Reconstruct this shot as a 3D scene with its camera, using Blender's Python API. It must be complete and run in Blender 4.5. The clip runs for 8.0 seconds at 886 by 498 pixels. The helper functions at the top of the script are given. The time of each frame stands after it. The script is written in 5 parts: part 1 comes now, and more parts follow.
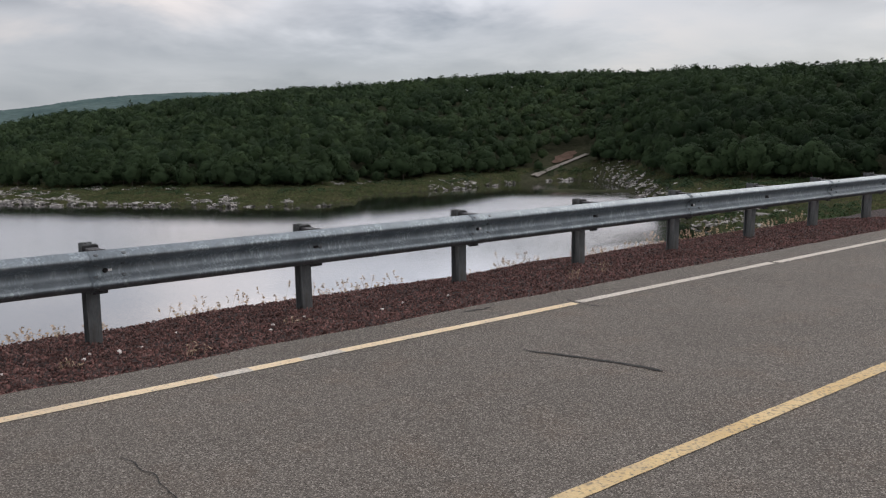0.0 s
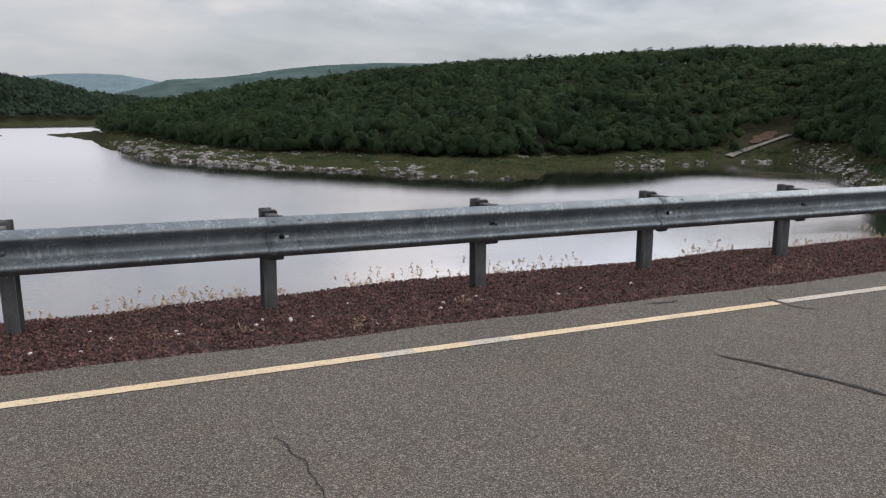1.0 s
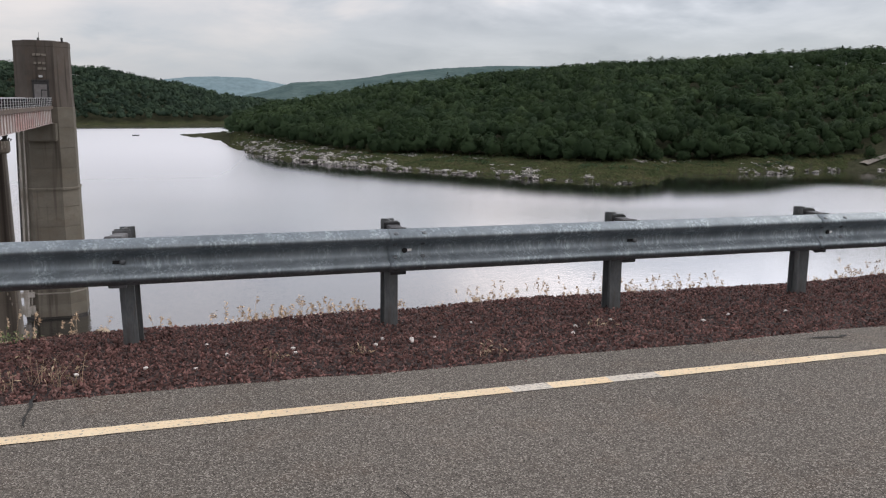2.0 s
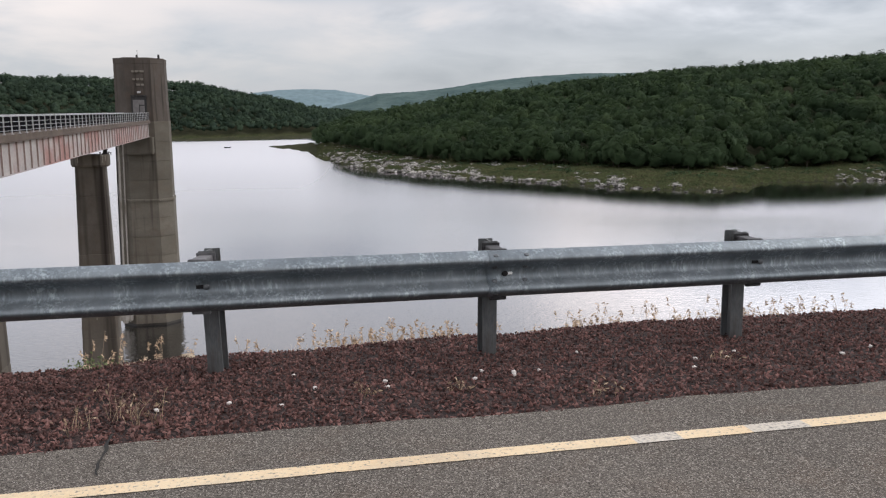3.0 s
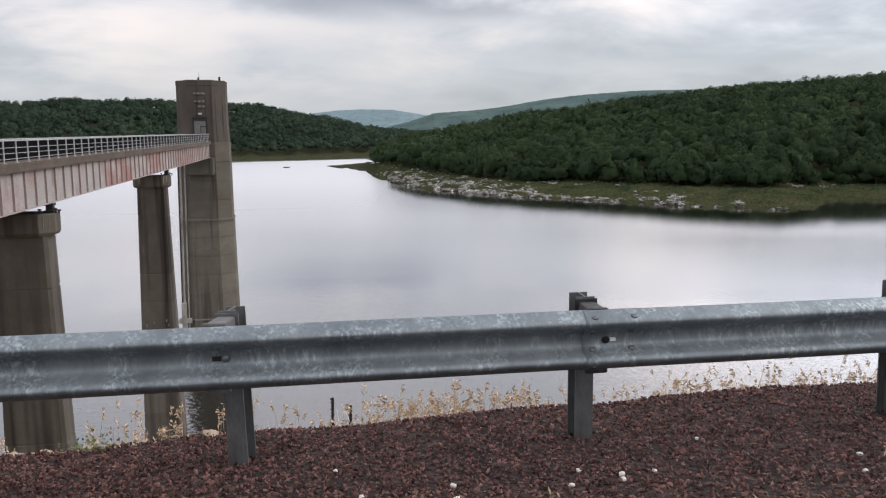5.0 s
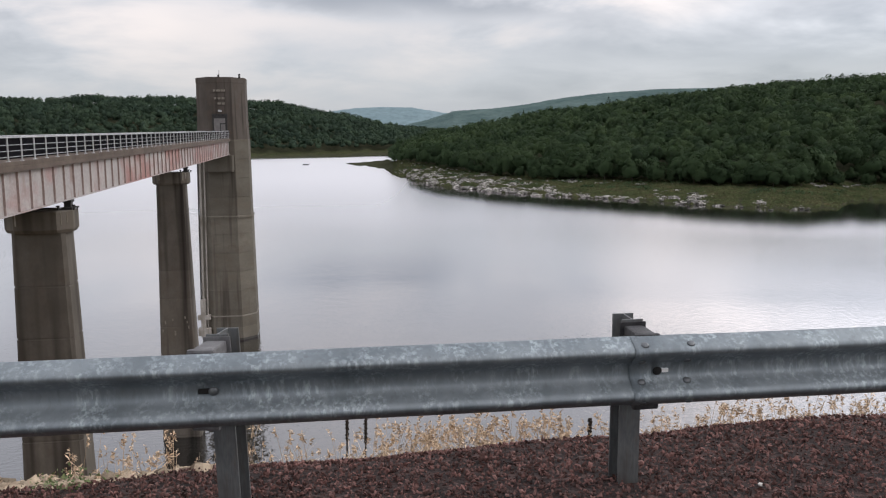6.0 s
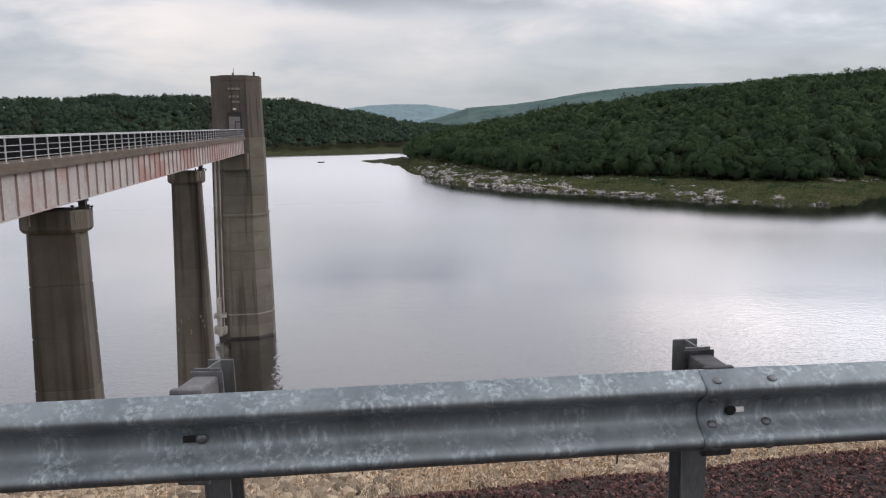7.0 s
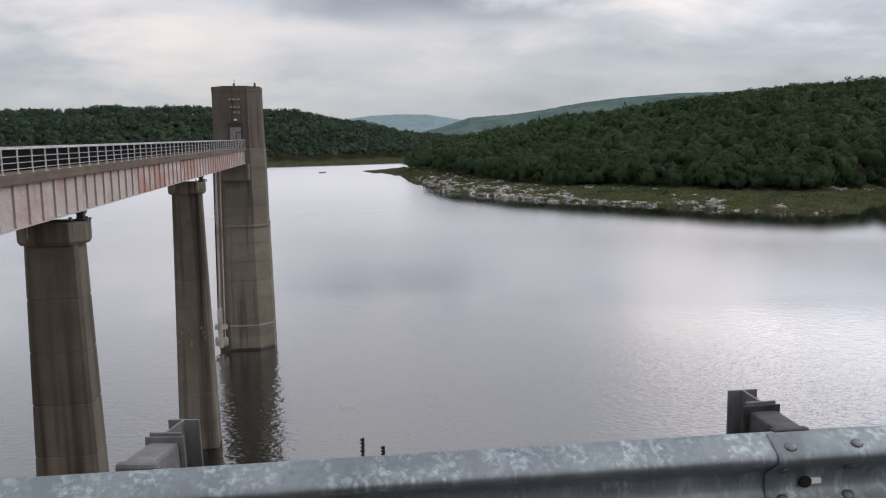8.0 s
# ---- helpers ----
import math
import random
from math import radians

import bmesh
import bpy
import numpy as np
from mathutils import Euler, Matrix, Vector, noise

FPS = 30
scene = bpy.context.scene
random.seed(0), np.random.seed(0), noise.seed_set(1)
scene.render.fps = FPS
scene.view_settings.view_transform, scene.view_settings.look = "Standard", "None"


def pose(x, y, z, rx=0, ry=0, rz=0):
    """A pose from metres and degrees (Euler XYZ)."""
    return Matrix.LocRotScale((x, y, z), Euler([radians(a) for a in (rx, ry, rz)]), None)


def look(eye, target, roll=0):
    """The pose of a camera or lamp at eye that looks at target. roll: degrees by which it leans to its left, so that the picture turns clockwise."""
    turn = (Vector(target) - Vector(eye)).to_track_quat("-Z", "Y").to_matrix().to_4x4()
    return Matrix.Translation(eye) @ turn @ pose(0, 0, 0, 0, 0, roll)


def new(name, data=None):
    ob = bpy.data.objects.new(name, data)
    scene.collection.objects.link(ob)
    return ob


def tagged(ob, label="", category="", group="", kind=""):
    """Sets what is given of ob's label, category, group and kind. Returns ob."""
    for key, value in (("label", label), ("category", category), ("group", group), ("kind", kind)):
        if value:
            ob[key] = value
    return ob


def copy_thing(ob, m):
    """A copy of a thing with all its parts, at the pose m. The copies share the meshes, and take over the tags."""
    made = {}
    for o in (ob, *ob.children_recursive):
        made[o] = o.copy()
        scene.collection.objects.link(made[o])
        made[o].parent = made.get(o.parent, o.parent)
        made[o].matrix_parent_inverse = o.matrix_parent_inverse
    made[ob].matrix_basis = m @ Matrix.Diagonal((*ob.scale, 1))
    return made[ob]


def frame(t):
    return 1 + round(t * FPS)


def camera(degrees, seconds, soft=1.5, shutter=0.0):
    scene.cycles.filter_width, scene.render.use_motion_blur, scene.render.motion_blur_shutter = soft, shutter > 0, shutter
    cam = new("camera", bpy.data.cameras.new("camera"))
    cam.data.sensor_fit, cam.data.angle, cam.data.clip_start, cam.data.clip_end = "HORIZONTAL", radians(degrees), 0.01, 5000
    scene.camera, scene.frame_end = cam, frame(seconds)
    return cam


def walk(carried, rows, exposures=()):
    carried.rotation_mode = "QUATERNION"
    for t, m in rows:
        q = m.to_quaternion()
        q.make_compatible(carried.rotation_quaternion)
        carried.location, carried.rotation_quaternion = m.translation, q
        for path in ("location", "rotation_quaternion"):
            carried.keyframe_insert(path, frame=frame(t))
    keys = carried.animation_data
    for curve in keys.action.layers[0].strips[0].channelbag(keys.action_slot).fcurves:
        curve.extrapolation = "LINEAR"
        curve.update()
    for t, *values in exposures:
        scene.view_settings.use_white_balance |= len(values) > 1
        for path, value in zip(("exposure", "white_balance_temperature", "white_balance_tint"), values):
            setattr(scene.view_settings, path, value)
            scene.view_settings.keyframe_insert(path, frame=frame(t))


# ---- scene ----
cam = camera(55.6, 8.0, soft=1.2)
PATH = [
    (0, (0.411, 0.263, 1.482), (1.657, 1.801, 1.196), -0.6),
    (0.5, (0.566, 0.375, 1.494), (1.6, 2.059, 1.187), 0.6),
    (1, (0.654, 0.598, 1.469), (1.537, 2.359, 1.121), 0.7),
    (1.5, (0.664, 0.838, 1.492), (1.457, 2.641, 1.145), 0.5),
    (2, (0.733, 1.094, 1.485), (1.369, 2.958, 1.14), 0.9),
    (3.5, (0.792, 1.89, 1.503), (1.197, 3.823, 1.186), -0.4),
    (4, (0.868, 2.202, 1.517), (1.239, 4.144, 1.216), -0.3),
    (4.5, (0.871, 2.519, 1.512), (1.218, 4.468, 1.232), -0.5),
    (6, (0.97, 3.411, 1.492), (1.244, 5.372, 1.206), -0.3),
    (6.5, (0.952, 3.743, 1.495), (1.224, 5.703, 1.207), -0.5),
    (7, (0.993, 4.003, 1.483), (1.231, 5.967, 1.19), -0.7),
    (7.5, (1.067, 4.28, 1.477), (1.29, 6.246, 1.186), -0.5),
    (8, (1.036, 4.562, 1.483), (1.271, 6.53, 1.213), -0.9),
]
walk(cam, [(t, look(eye, target, roll)) for t, eye, target, roll in PATH], [(0.0, -0.3), (0.5, -0.22), (1.0, -0.17), (2.0, -0.08), (3.5, -0.02), (4.5, 0.02), (6.0, -0.03), (7.0, -0.06), (7.5, -0.17), (8.0, -0.15)])
W = -32.5  # water level; the road's edge line lies at 0
rng = np.random.default_rng(7)

# ---------------------------------------------------------------- light
world = bpy.data.worlds.new("overcast_sky")
scene.world = world
world.use_nodes = True
wn, wl = world.node_tree.nodes, world.node_tree.links
wn.clear()


def wnode(kind, **settings):
    n = wn.new(kind)
    for key, value in settings.items():
        n.inputs[key].default_value = value
    return n


def wmath(op, a, b=None):
    n = wn.new("ShaderNodeMath")
    n.operation = op
    for slot, v in ((0, a), (1, b)):
        if v is None:
            continue
        if isinstance(v, (int, float)):
            n.inputs[slot].default_value = v
        else:
            wl.new(v, n.inputs[slot])
    return n.outputs[0]


SUN_AZ, SUN_EL = 80.0, 36.0  # degrees clockwise from +y, above the horizon
sky = wn.new("ShaderNodeTexSky")
sky.sky_type = "NISHITA"
sky.sun_disc = False
sky.sun_elevation, sky.sun_rotation = radians(SUN_EL), radians(SUN_AZ)
tc = wn.new("ShaderNodeTexCoord")
sep = wn.new("ShaderNodeSeparateXYZ")
wl.new(tc.outputs["Generated"], sep.inputs[0])
up = wmath("MAXIMUM", sep.outputs["Z"], 0.0)
flat = wmath("ADD", up, 0.22)
comb = wn.new("ShaderNodeCombineXYZ")
wl.new(wmath("DIVIDE", sep.outputs["X"], flat), comb.inputs[0])
wl.new(wmath("DIVIDE", sep.outputs["Y"], flat), comb.inputs[1])
warp = wnode("ShaderNodeTexNoise", Scale=0.5, Detail=4.0, Roughness=0.45, Distortion=0.3)
wl.new(comb.outputs[0], warp.inputs["Vector"])
fine = wnode("ShaderNodeTexNoise", Scale=1.7, Detail=5.0, Roughness=0.55, Distortion=0.3)
wl.new(comb.outputs[0], fine.inputs["Vector"])
ragged = wmath("SUBTRACT", fine.outputs["Fac"], 0.5)
compass = wmath("ADD", wmath("MULTIPLY", wmath("ARCTAN2", sep.outputs["X"], sep.outputs["Y"]), 57.3), wmath("MULTIPLY", ragged, 26.0))
height_up = wmath("ADD", wmath("MULTIPLY", wmath("ARCSINE", sep.outputs["Z"]), 57.3), wmath("MULTIPLY", ragged, 5.0))
cloud = wmath("ADD", wmath("MULTIPLY", warp.outputs["Fac"], 0.6), wmath("MULTIPLY", fine.outputs["Fac"], 0.4))


def mass(az, el, wide, tall):
    """1 in the middle of a cloud mass, 0 away from it."""
    u = wmath("POWER", wmath("MULTIPLY", wmath("SUBTRACT", compass, az), 1 / wide), 2.0)
    v = wmath("POWER", wmath("MULTIPLY", wmath("SUBTRACT", height_up, el), 1 / tall), 2.0)
    return wmath("EXPONENT", wmath("MULTIPLY", wmath("ADD", u, v), -1.0))


for az, el, wide, tall, amount in (
        (3.5, 8.9, 8.5, 1.5, -0.21), (10, 7.4, 6.0, 0.8, -0.05), (47, 6.6, 6.0, 1.0, -0.05), (59, 8.0, 6.0, 1.4, -0.15), (34, 5.6, 9.0, 1.7, -0.06), (19, 5.0, 6.0, 0.9, -0.04),  # dark bellies
        (-12, 6.3, 9.0, 2.4, 0.10), (54, 5.0, 7.0, 2.0, 0.06), (23, 8.0, 6.0, 1.6, 0.07), (40, 7.6, 5.0, 1.0, 0.04), (30, 3.4, 8.0, 0.7, 0.04), (-4, 3.6, 9.0, 0.8, 0.03), (13, 6.4, 5.0, 1.0, 0.05)):  # pale gaps
    cloud = wmath("ADD", cloud, wmath("MULTIPLY", mass(az, el, wide, tall), amount))
ramp = wn.new("ShaderNodeValToRGB")
ramp.color_ramp.elements[0].position, ramp.color_ramp.elements[0].color = 0.34, (0.25, 0.265, 0.31, 1)
ramp.color_ramp.elements[1].position, ramp.color_ramp.elements[1].color = 0.62, (0.89, 0.79, 0.755, 1)
mid = ramp.color_ramp.elements.new(0.49)
mid.color = (0.57, 0.565, 0.60, 1)
wl.new(cloud, ramp.inputs[0])
dot = wn.new("ShaderNodeVectorMath")
dot.operation = "DOT_PRODUCT"
wl.new(tc.outputs["Generated"], dot.inputs[0])
dot.inputs[1].default_value = (math.sin(radians(SUN_AZ)) * math.cos(radians(SUN_EL)), math.cos(radians(SUN_AZ)) * math.cos(radians(SUN_EL)), math.sin(radians(SUN_EL)))
glow = wmath("POWER", wmath("MULTIPLY", wmath("ADD", dot.outputs["Value"], 1.0), 0.5), 3.0)  # the cloud is brighter round the veiled sun
lift = wmath("ADD", 0.82, wmath("MULTIPLY", wmath("MINIMUM", up, 0.5), wmath("ADD", wmath("MULTIPLY", glow, 1.4), 1.35)))
lift = wmath("ADD", lift, wmath("MULTIPLY", mass(37, 15, 11, 6.0), 1.9))  # thin cloud over the far end of the wood
lift = wmath("ADD", lift, wmath("MULTIPLY", mass(-14, 12, 14, 6), 0.2))
grey = wn.new("ShaderNodeBackground")
low = wn.new("ShaderNodeMapRange")  # paler and bluer towards the horizon
low.inputs[1].default_value, low.inputs[2].default_value, low.inputs[3].default_value, low.inputs[4].default_value = 0.0, 0.13, 0.8, 0.0
wl.new(up, low.inputs[0])
pale = wn.new("ShaderNodeMix")
pale.data_type = "RGBA"
pale.inputs[7].default_value = (0.54, 0.59, 0.67, 1)
wl.new(low.outputs[0], pale.inputs[0])
wl.new(ramp.outputs[0], pale.inputs[6])
wl.new(pale.outputs[2], grey.inputs["Color"])
wl.new(lift, grey.inputs["Strength"])
blue = wnode("ShaderNodeBackground", Strength=0.02)
wl.new(sky.outputs[0], blue.inputs["Color"])
both = wn.new("ShaderNodeAddShader")
wl.new(grey.outputs[0], both.inputs[0])
wl.new(blue.outputs[0], both.inputs[1])
wout = wn.new("ShaderNodeOutputWorld")
wl.new(both.outputs[0], wout.inputs[0])

lamp = bpy.data.lights.new("sun", "SUN")
lamp.energy, lamp.angle, lamp.color = 1.1, radians(40), (1.0, 0.95, 0.90)
sun = new("sun", lamp)
a, e = radians(SUN_AZ), radians(SUN_EL)
sun.matrix_world = look((60 * math.sin(a) * math.cos(e), 60 * math.cos(a) * math.cos(e), 60 * math.sin(e)), (0, 0, 0))


# ---------------------------------------------------------------- materials
def rgb(c):
    return (*c, 1.0)


def material(name, colors, scale=4.0, rough=0.8, bump=0.2, bump_scale=30.0, bump_depth=0.01, metal=0.0, stretch=(1, 1, 1),
             island=0.0, piece=0.0, tone=0.0, low=0.35, high=0.65, fleck=None, stain=None, specular=0.4, speckle=0.35, lift=None, glow_through=0.0):
    """Colours mixed by a coarse noise, a second noise for grain and relief; island or piece: how far each loose piece varies in brightness;
    fleck: (scale, colour, size) of small grains; stain: (scale, colour, amount, stretch); speckle: strength of the grain;
    lift: (height, base, amount) of the pours of concrete, each its own shade; glow_through: share of light that leaves let through."""
    m = bpy.data.materials.new(name)
    m.use_nodes = True
    n, l = m.node_tree.nodes, m.node_tree.links
    b = n["Principled BSDF"]
    b.inputs["Roughness"].default_value, b.inputs["Metallic"].default_value = rough, metal
    b.inputs["Specular IOR Level"].default_value = specular
    co = n.new("ShaderNodeTexCoord")

    def mapped(st):
        mp = n.new("ShaderNodeMapping")
        mp.inputs["Scale"].default_value = st
        l.new(co.outputs["Object"], mp.inputs[0])
        return mp.outputs[0]

    def noisy(sc, vec, detail=6.0):
        t = n.new("ShaderNodeTexNoise")
        t.inputs["Scale"].default_value, t.inputs["Detail"].default_value, t.inputs["Roughness"].default_value = sc, detail, 0.6
        l.new(vec, t.inputs["Vector"])
        return t.outputs["Fac"]

    def mixed(fac, c1, c2, blend="MIX"):
        x = n.new("ShaderNodeMix")
        x.data_type, x.blend_type = "RGBA", blend
        for sock, v in ((x.inputs[0], fac), (x.inputs[6], c1), (x.inputs[7], c2)):
            if isinstance(v, (float, int)):
                sock.default_value = v
            elif isinstance(v, tuple):
                sock.default_value = rgb(v)
            else:
                l.new(v, sock)
        return x.outputs[2]

    def ramped(fac, lo, hi):
        r = n.new("ShaderNodeMapRange")
        r.inputs[1].default_value, r.inputs[2].default_value = lo, hi
        l.new(fac, r.inputs[0])
        return r.outputs[0]

    vec = mapped(stretch)
    col = mixed(ramped(noisy(scale, vec), low, high), colors[0], colors[1])
    if len(colors) > 2:
        col = mixed(ramped(noisy(scale * 3.1, vec), 0.5, 0.75), col, colors[2])
    grain = noisy(bump_scale, vec, 4.0)
    col = mixed(speckle, col, mixed(ramped(grain, 0.25, 0.75), (0.25, 0.25, 0.25), (0.8, 0.8, 0.8)), "OVERLAY")
    if stain:
        col = mixed(ramped(noisy(stain[0], mapped(stain[3]), 2.0), 0.62 - 0.25 * stain[2], 0.72), col, stain[1])
    if fleck:
        v = n.new("ShaderNodeTexVoronoi")
        v.inputs["Scale"].default_value = fleck[0]
        l.new(co.outputs["Object"], v.inputs["Vector"])
        hue = n.new("ShaderNodeSeparateColor")
        l.new(v.outputs["Color"], hue.inputs[0])
        col = mixed(ramped(hue.outputs[0], 1 - fleck[2], 1.0), col, fleck[1])
        col = mixed(ramped(hue.outputs[1], 1 - fleck[2], 1.0), col, tuple(0.35 * c for c in colors[0]))
    if lift:
        apart = n.new("ShaderNodeSeparateXYZ")
        l.new(co.outputs["Object"], apart.inputs[0])
        value = apart.outputs["Z"]
        for op, by in (("SUBTRACT", lift[1]), ("DIVIDE", lift[0]), ("FLOOR", None)):
            step = n.new("ShaderNodeMath")
            step.operation = op
            l.new(value, step.inputs[0])
            if by is not None:
                step.inputs[1].default_value = by
            value = step.outputs[0]
        white = n.new("ShaderNodeTexWhiteNoise")
        white.noise_dimensions = "1D"
        l.new(value, white.inputs["W"])
        r = n.new("ShaderNodeMapRange")
        r.inputs[3].default_value, r.inputs[4].default_value = 1 - lift[2], 1 + lift[2]
        l.new(white.outputs["Value"], r.inputs[0])
        hsv = n.new("ShaderNodeHueSaturation")
        l.new(r.outputs[0], hsv.inputs["Value"])
        l.new(col, hsv.inputs["Color"])
        col = hsv.outputs[0]
    if island or piece:
        if island:
            src = n.new("ShaderNodeNewGeometry").outputs["Random Per Island"]
        else:
            src = n.new("ShaderNodeObjectInfo").outputs["Random"]
        amount = island or piece
        r = n.new("ShaderNodeMapRange")
        r.inputs[3].default_value, r.inputs[4].default_value = 1 - amount, 1 + amount
        l.new(src, r.inputs[0])
        hsv = n.new("ShaderNodeHueSaturation")
        l.new(r.outputs[0], hsv.inputs["Value"])
        l.new(col, hsv.inputs["Color"])
        col = hsv.outputs[0]
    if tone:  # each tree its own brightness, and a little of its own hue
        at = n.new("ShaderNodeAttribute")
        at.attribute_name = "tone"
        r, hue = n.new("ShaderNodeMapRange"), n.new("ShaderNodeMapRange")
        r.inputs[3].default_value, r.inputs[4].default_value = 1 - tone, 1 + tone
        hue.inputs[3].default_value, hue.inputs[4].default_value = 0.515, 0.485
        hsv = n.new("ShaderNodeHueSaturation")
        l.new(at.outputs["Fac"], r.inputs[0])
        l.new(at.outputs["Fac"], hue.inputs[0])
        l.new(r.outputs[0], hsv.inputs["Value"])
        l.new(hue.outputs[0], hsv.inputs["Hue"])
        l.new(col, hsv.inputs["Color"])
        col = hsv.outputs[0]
    l.new(col, b.inputs["Base Color"])
    rr = n.new("ShaderNodeMapRange")
    rr.inputs[3].default_value, rr.inputs[4].default_value = max(rough - 0.12, 0.02), min(rough + 0.12, 1)
    l.new(grain, rr.inputs[0])
    l.new(rr.outputs[0], b.inputs["Roughness"])
    if bump:
        bp = n.new("ShaderNodeBump")
        bp.inputs["Strength"].default_value, bp.inputs["Distance"].default_value = bump, bump_depth
        l.new(grain, bp.inputs["Height"])
        l.new(bp.outputs[0], b.inputs["Normal"])
    if glow_through:
        thin = n.new("ShaderNodeBsdfTranslucent")
        l.new(col, thin.inputs["Color"])
        mx = n.new("ShaderNodeMixShader")
        mx.inputs[0].default_value = glow_through
        l.new(b.outputs[0], mx.inputs[1])
        l.new(thin.outputs[0], mx.inputs[2])
        l.new(mx.outputs[0], n["Material Output"].inputs[0])
    return m


M = {}
M["asphalt"] = material("asphalt", [(0.092, 0.081, 0.069), (0.121, 0.107, 0.092), (0.120, 0.094, 0.073)], 0.7, 0.9, 0.5, 170, 0.005,
                        fleck=(195, (0.35, 0.322, 0.285), 0.42), specular=0.25, speckle=0.4)
M["white_paint"] = material("worn_edge_line_paint", [(0.72, 0.55, 0.34), (0.78, 0.65, 0.45), (0.56, 0.47, 0.35)], 1.2, 0.8, 0.6, 120, 0.004,
                            stain=(60, (0.24, 0.225, 0.20), 0.2, (1, 1, 1)))
M["grey_paint"] = material("faded_edge_line_paint", [(0.52, 0.475, 0.40), (0.64, 0.59, 0.51)], 1.5, 0.8, 0.6, 120, 0.004,
                           stain=(60, (0.2, 0.19, 0.18), 0.5, (1, 1, 1)))
M["yellow_paint"] = material("worn_yellow_paint", [(0.60, 0.43, 0.205), (0.69, 0.53, 0.29), (0.52, 0.41, 0.25)], 1.4, 0.8, 0.6, 120, 0.004,
                             stain=(50, (0.2, 0.17, 0.13), 0.45, (1, 1, 1)))
M["crack"] = material("open_crack", [(0.02, 0.02, 0.02), (0.035, 0.034, 0.03)], 9, 0.95, 0.3, 90)
M["pale_seam"] = material("pale_worn_seam", [(0.17, 0.155, 0.135), (0.25, 0.23, 0.20)], 9, 0.95, 0.3, 90)
# bed kept near black to paint in the shade between the stones
M["gravel_bed"] = material("shade_dark_gravel_bed", [(0.018, 0.011, 0.010), (0.034, 0.020, 0.018)], 6, 0.95, 1.0, 26, 0.03, fleck=(32, (0.09, 0.055, 0.05), 0.4))
M["gravel"] = material("red_brown_crushed_stone", [(0.082, 0.042, 0.037), (0.172, 0.090, 0.079), (0.158, 0.107, 0.098)], 5, 0.9, 0.3, 90, 0.004, island=0.75, specular=0.3)
M["white_stone"] = material("pale_quartz", [(0.62, 0.58, 0.55), (0.78, 0.75, 0.72)], 20, 0.7, 0.4, 80, 0.004)
M["riprap"] = material("tan_riprap", [(0.22, 0.175, 0.125), (0.38, 0.315, 0.235), (0.23, 0.165, 0.125)], 2.5, 0.9, 0.6, 22, 0.03, piece=0.5, specular=0.1)
M["riprap_far"] = material("tan_riprap_rest", [(0.22, 0.175, 0.125), (0.38, 0.315, 0.235), (0.23, 0.165, 0.125)], 2.5, 0.9, 0.6, 22, 0.03, island=0.5, specular=0.1)
M["slope_earth"] = material("slope_earth_and_rubble", [(0.11, 0.085, 0.05), (0.2, 0.155, 0.095), (0.12, 0.11, 0.05)], 1.2, 0.95, 0.8, 7, 0.08, specular=0.05)
M["dry_grass"] = material("dry_grass", [(0.50, 0.37, 0.25), (0.63, 0.50, 0.375)], 3, 0.9, 0, 30, island=0.35, specular=0.1)
M["green_weed"] = material("green_weed", [(0.09, 0.13, 0.05), (0.16, 0.19, 0.08)], 6, 0.8, 0, 30, island=0.3)
M["weed"] = material("straw_weed", [(0.26, 0.19, 0.12), (0.38, 0.29, 0.20)], 3, 0.9, 0, 30, island=0.3)
M["dark_stalk"] = material("dead_brown_stalk", [(0.02, 0.017, 0.014), (0.04, 0.03, 0.024)], 12, 0.9, 0.3, 60)
M["post_steel"] = material("dull_grey_post_steel", [(0.12, 0.13, 0.133), (0.21, 0.222, 0.225), (0.15, 0.14, 0.13)], 7, 0.62, 0.25, 60, 0.003,
                           metal=0.45, stretch=(2.0, 2.0, 0.4), stain=(5, (0.08, 0.077, 0.073), 0.5, (1.5, 1.5, 0.3)))
M["blockout"] = material("dark_weathered_blockout", [(0.018, 0.018, 0.020), (0.055, 0.055, 0.058)], 12, 0.55, 0.5, 60, 0.005)
M["pale_blockout"] = material("grey_weathered_blockout", [(0.10, 0.10, 0.105), (0.16, 0.16, 0.165)], 12, 0.6, 0.4, 60, 0.004)
M["bolt"] = material("bolt_steel", [(0.11, 0.12, 0.13), (0.19, 0.205, 0.215)], 40, 0.5, 0.2, 200, 0.001, metal=0.7)
M["hole"] = material("dark_slot", [(0.01, 0.01, 0.01), (0.02, 0.02, 0.02)], 9, 0.95, 0)
M["daylight_slot"] = material("slot_daylight_white", [(0.75, 0.75, 0.75), (0.82, 0.82, 0.82)], 30, 0.4, 0.1, 90)
M["concrete"] = material("stained_brown_concrete", [(0.108, 0.098, 0.085), (0.163, 0.148, 0.130), (0.130, 0.112, 0.094)], 0.3, 0.9, 0.3, 5, 0.03,
                         stretch=(1, 1, 0.7), stain=(0.95, (0.040, 0.034, 0.031), 0.58, (1, 1, 0.04)), specular=0.1, speckle=0.14, lift=(3.1, -4.4, 0.2))
M["upper_concrete"] = material("dark_upper_tower_concrete", [(0.078, 0.069, 0.061), (0.120, 0.106, 0.094), (0.10, 0.082, 0.069)], 0.22, 0.9, 0.3, 5, 0.03,
                               stretch=(1, 1, 0.8), stain=(1.3, (0.06, 0.052, 0.046), 0.25, (1, 1, 0.04)), specular=0.1, speckle=0.14)
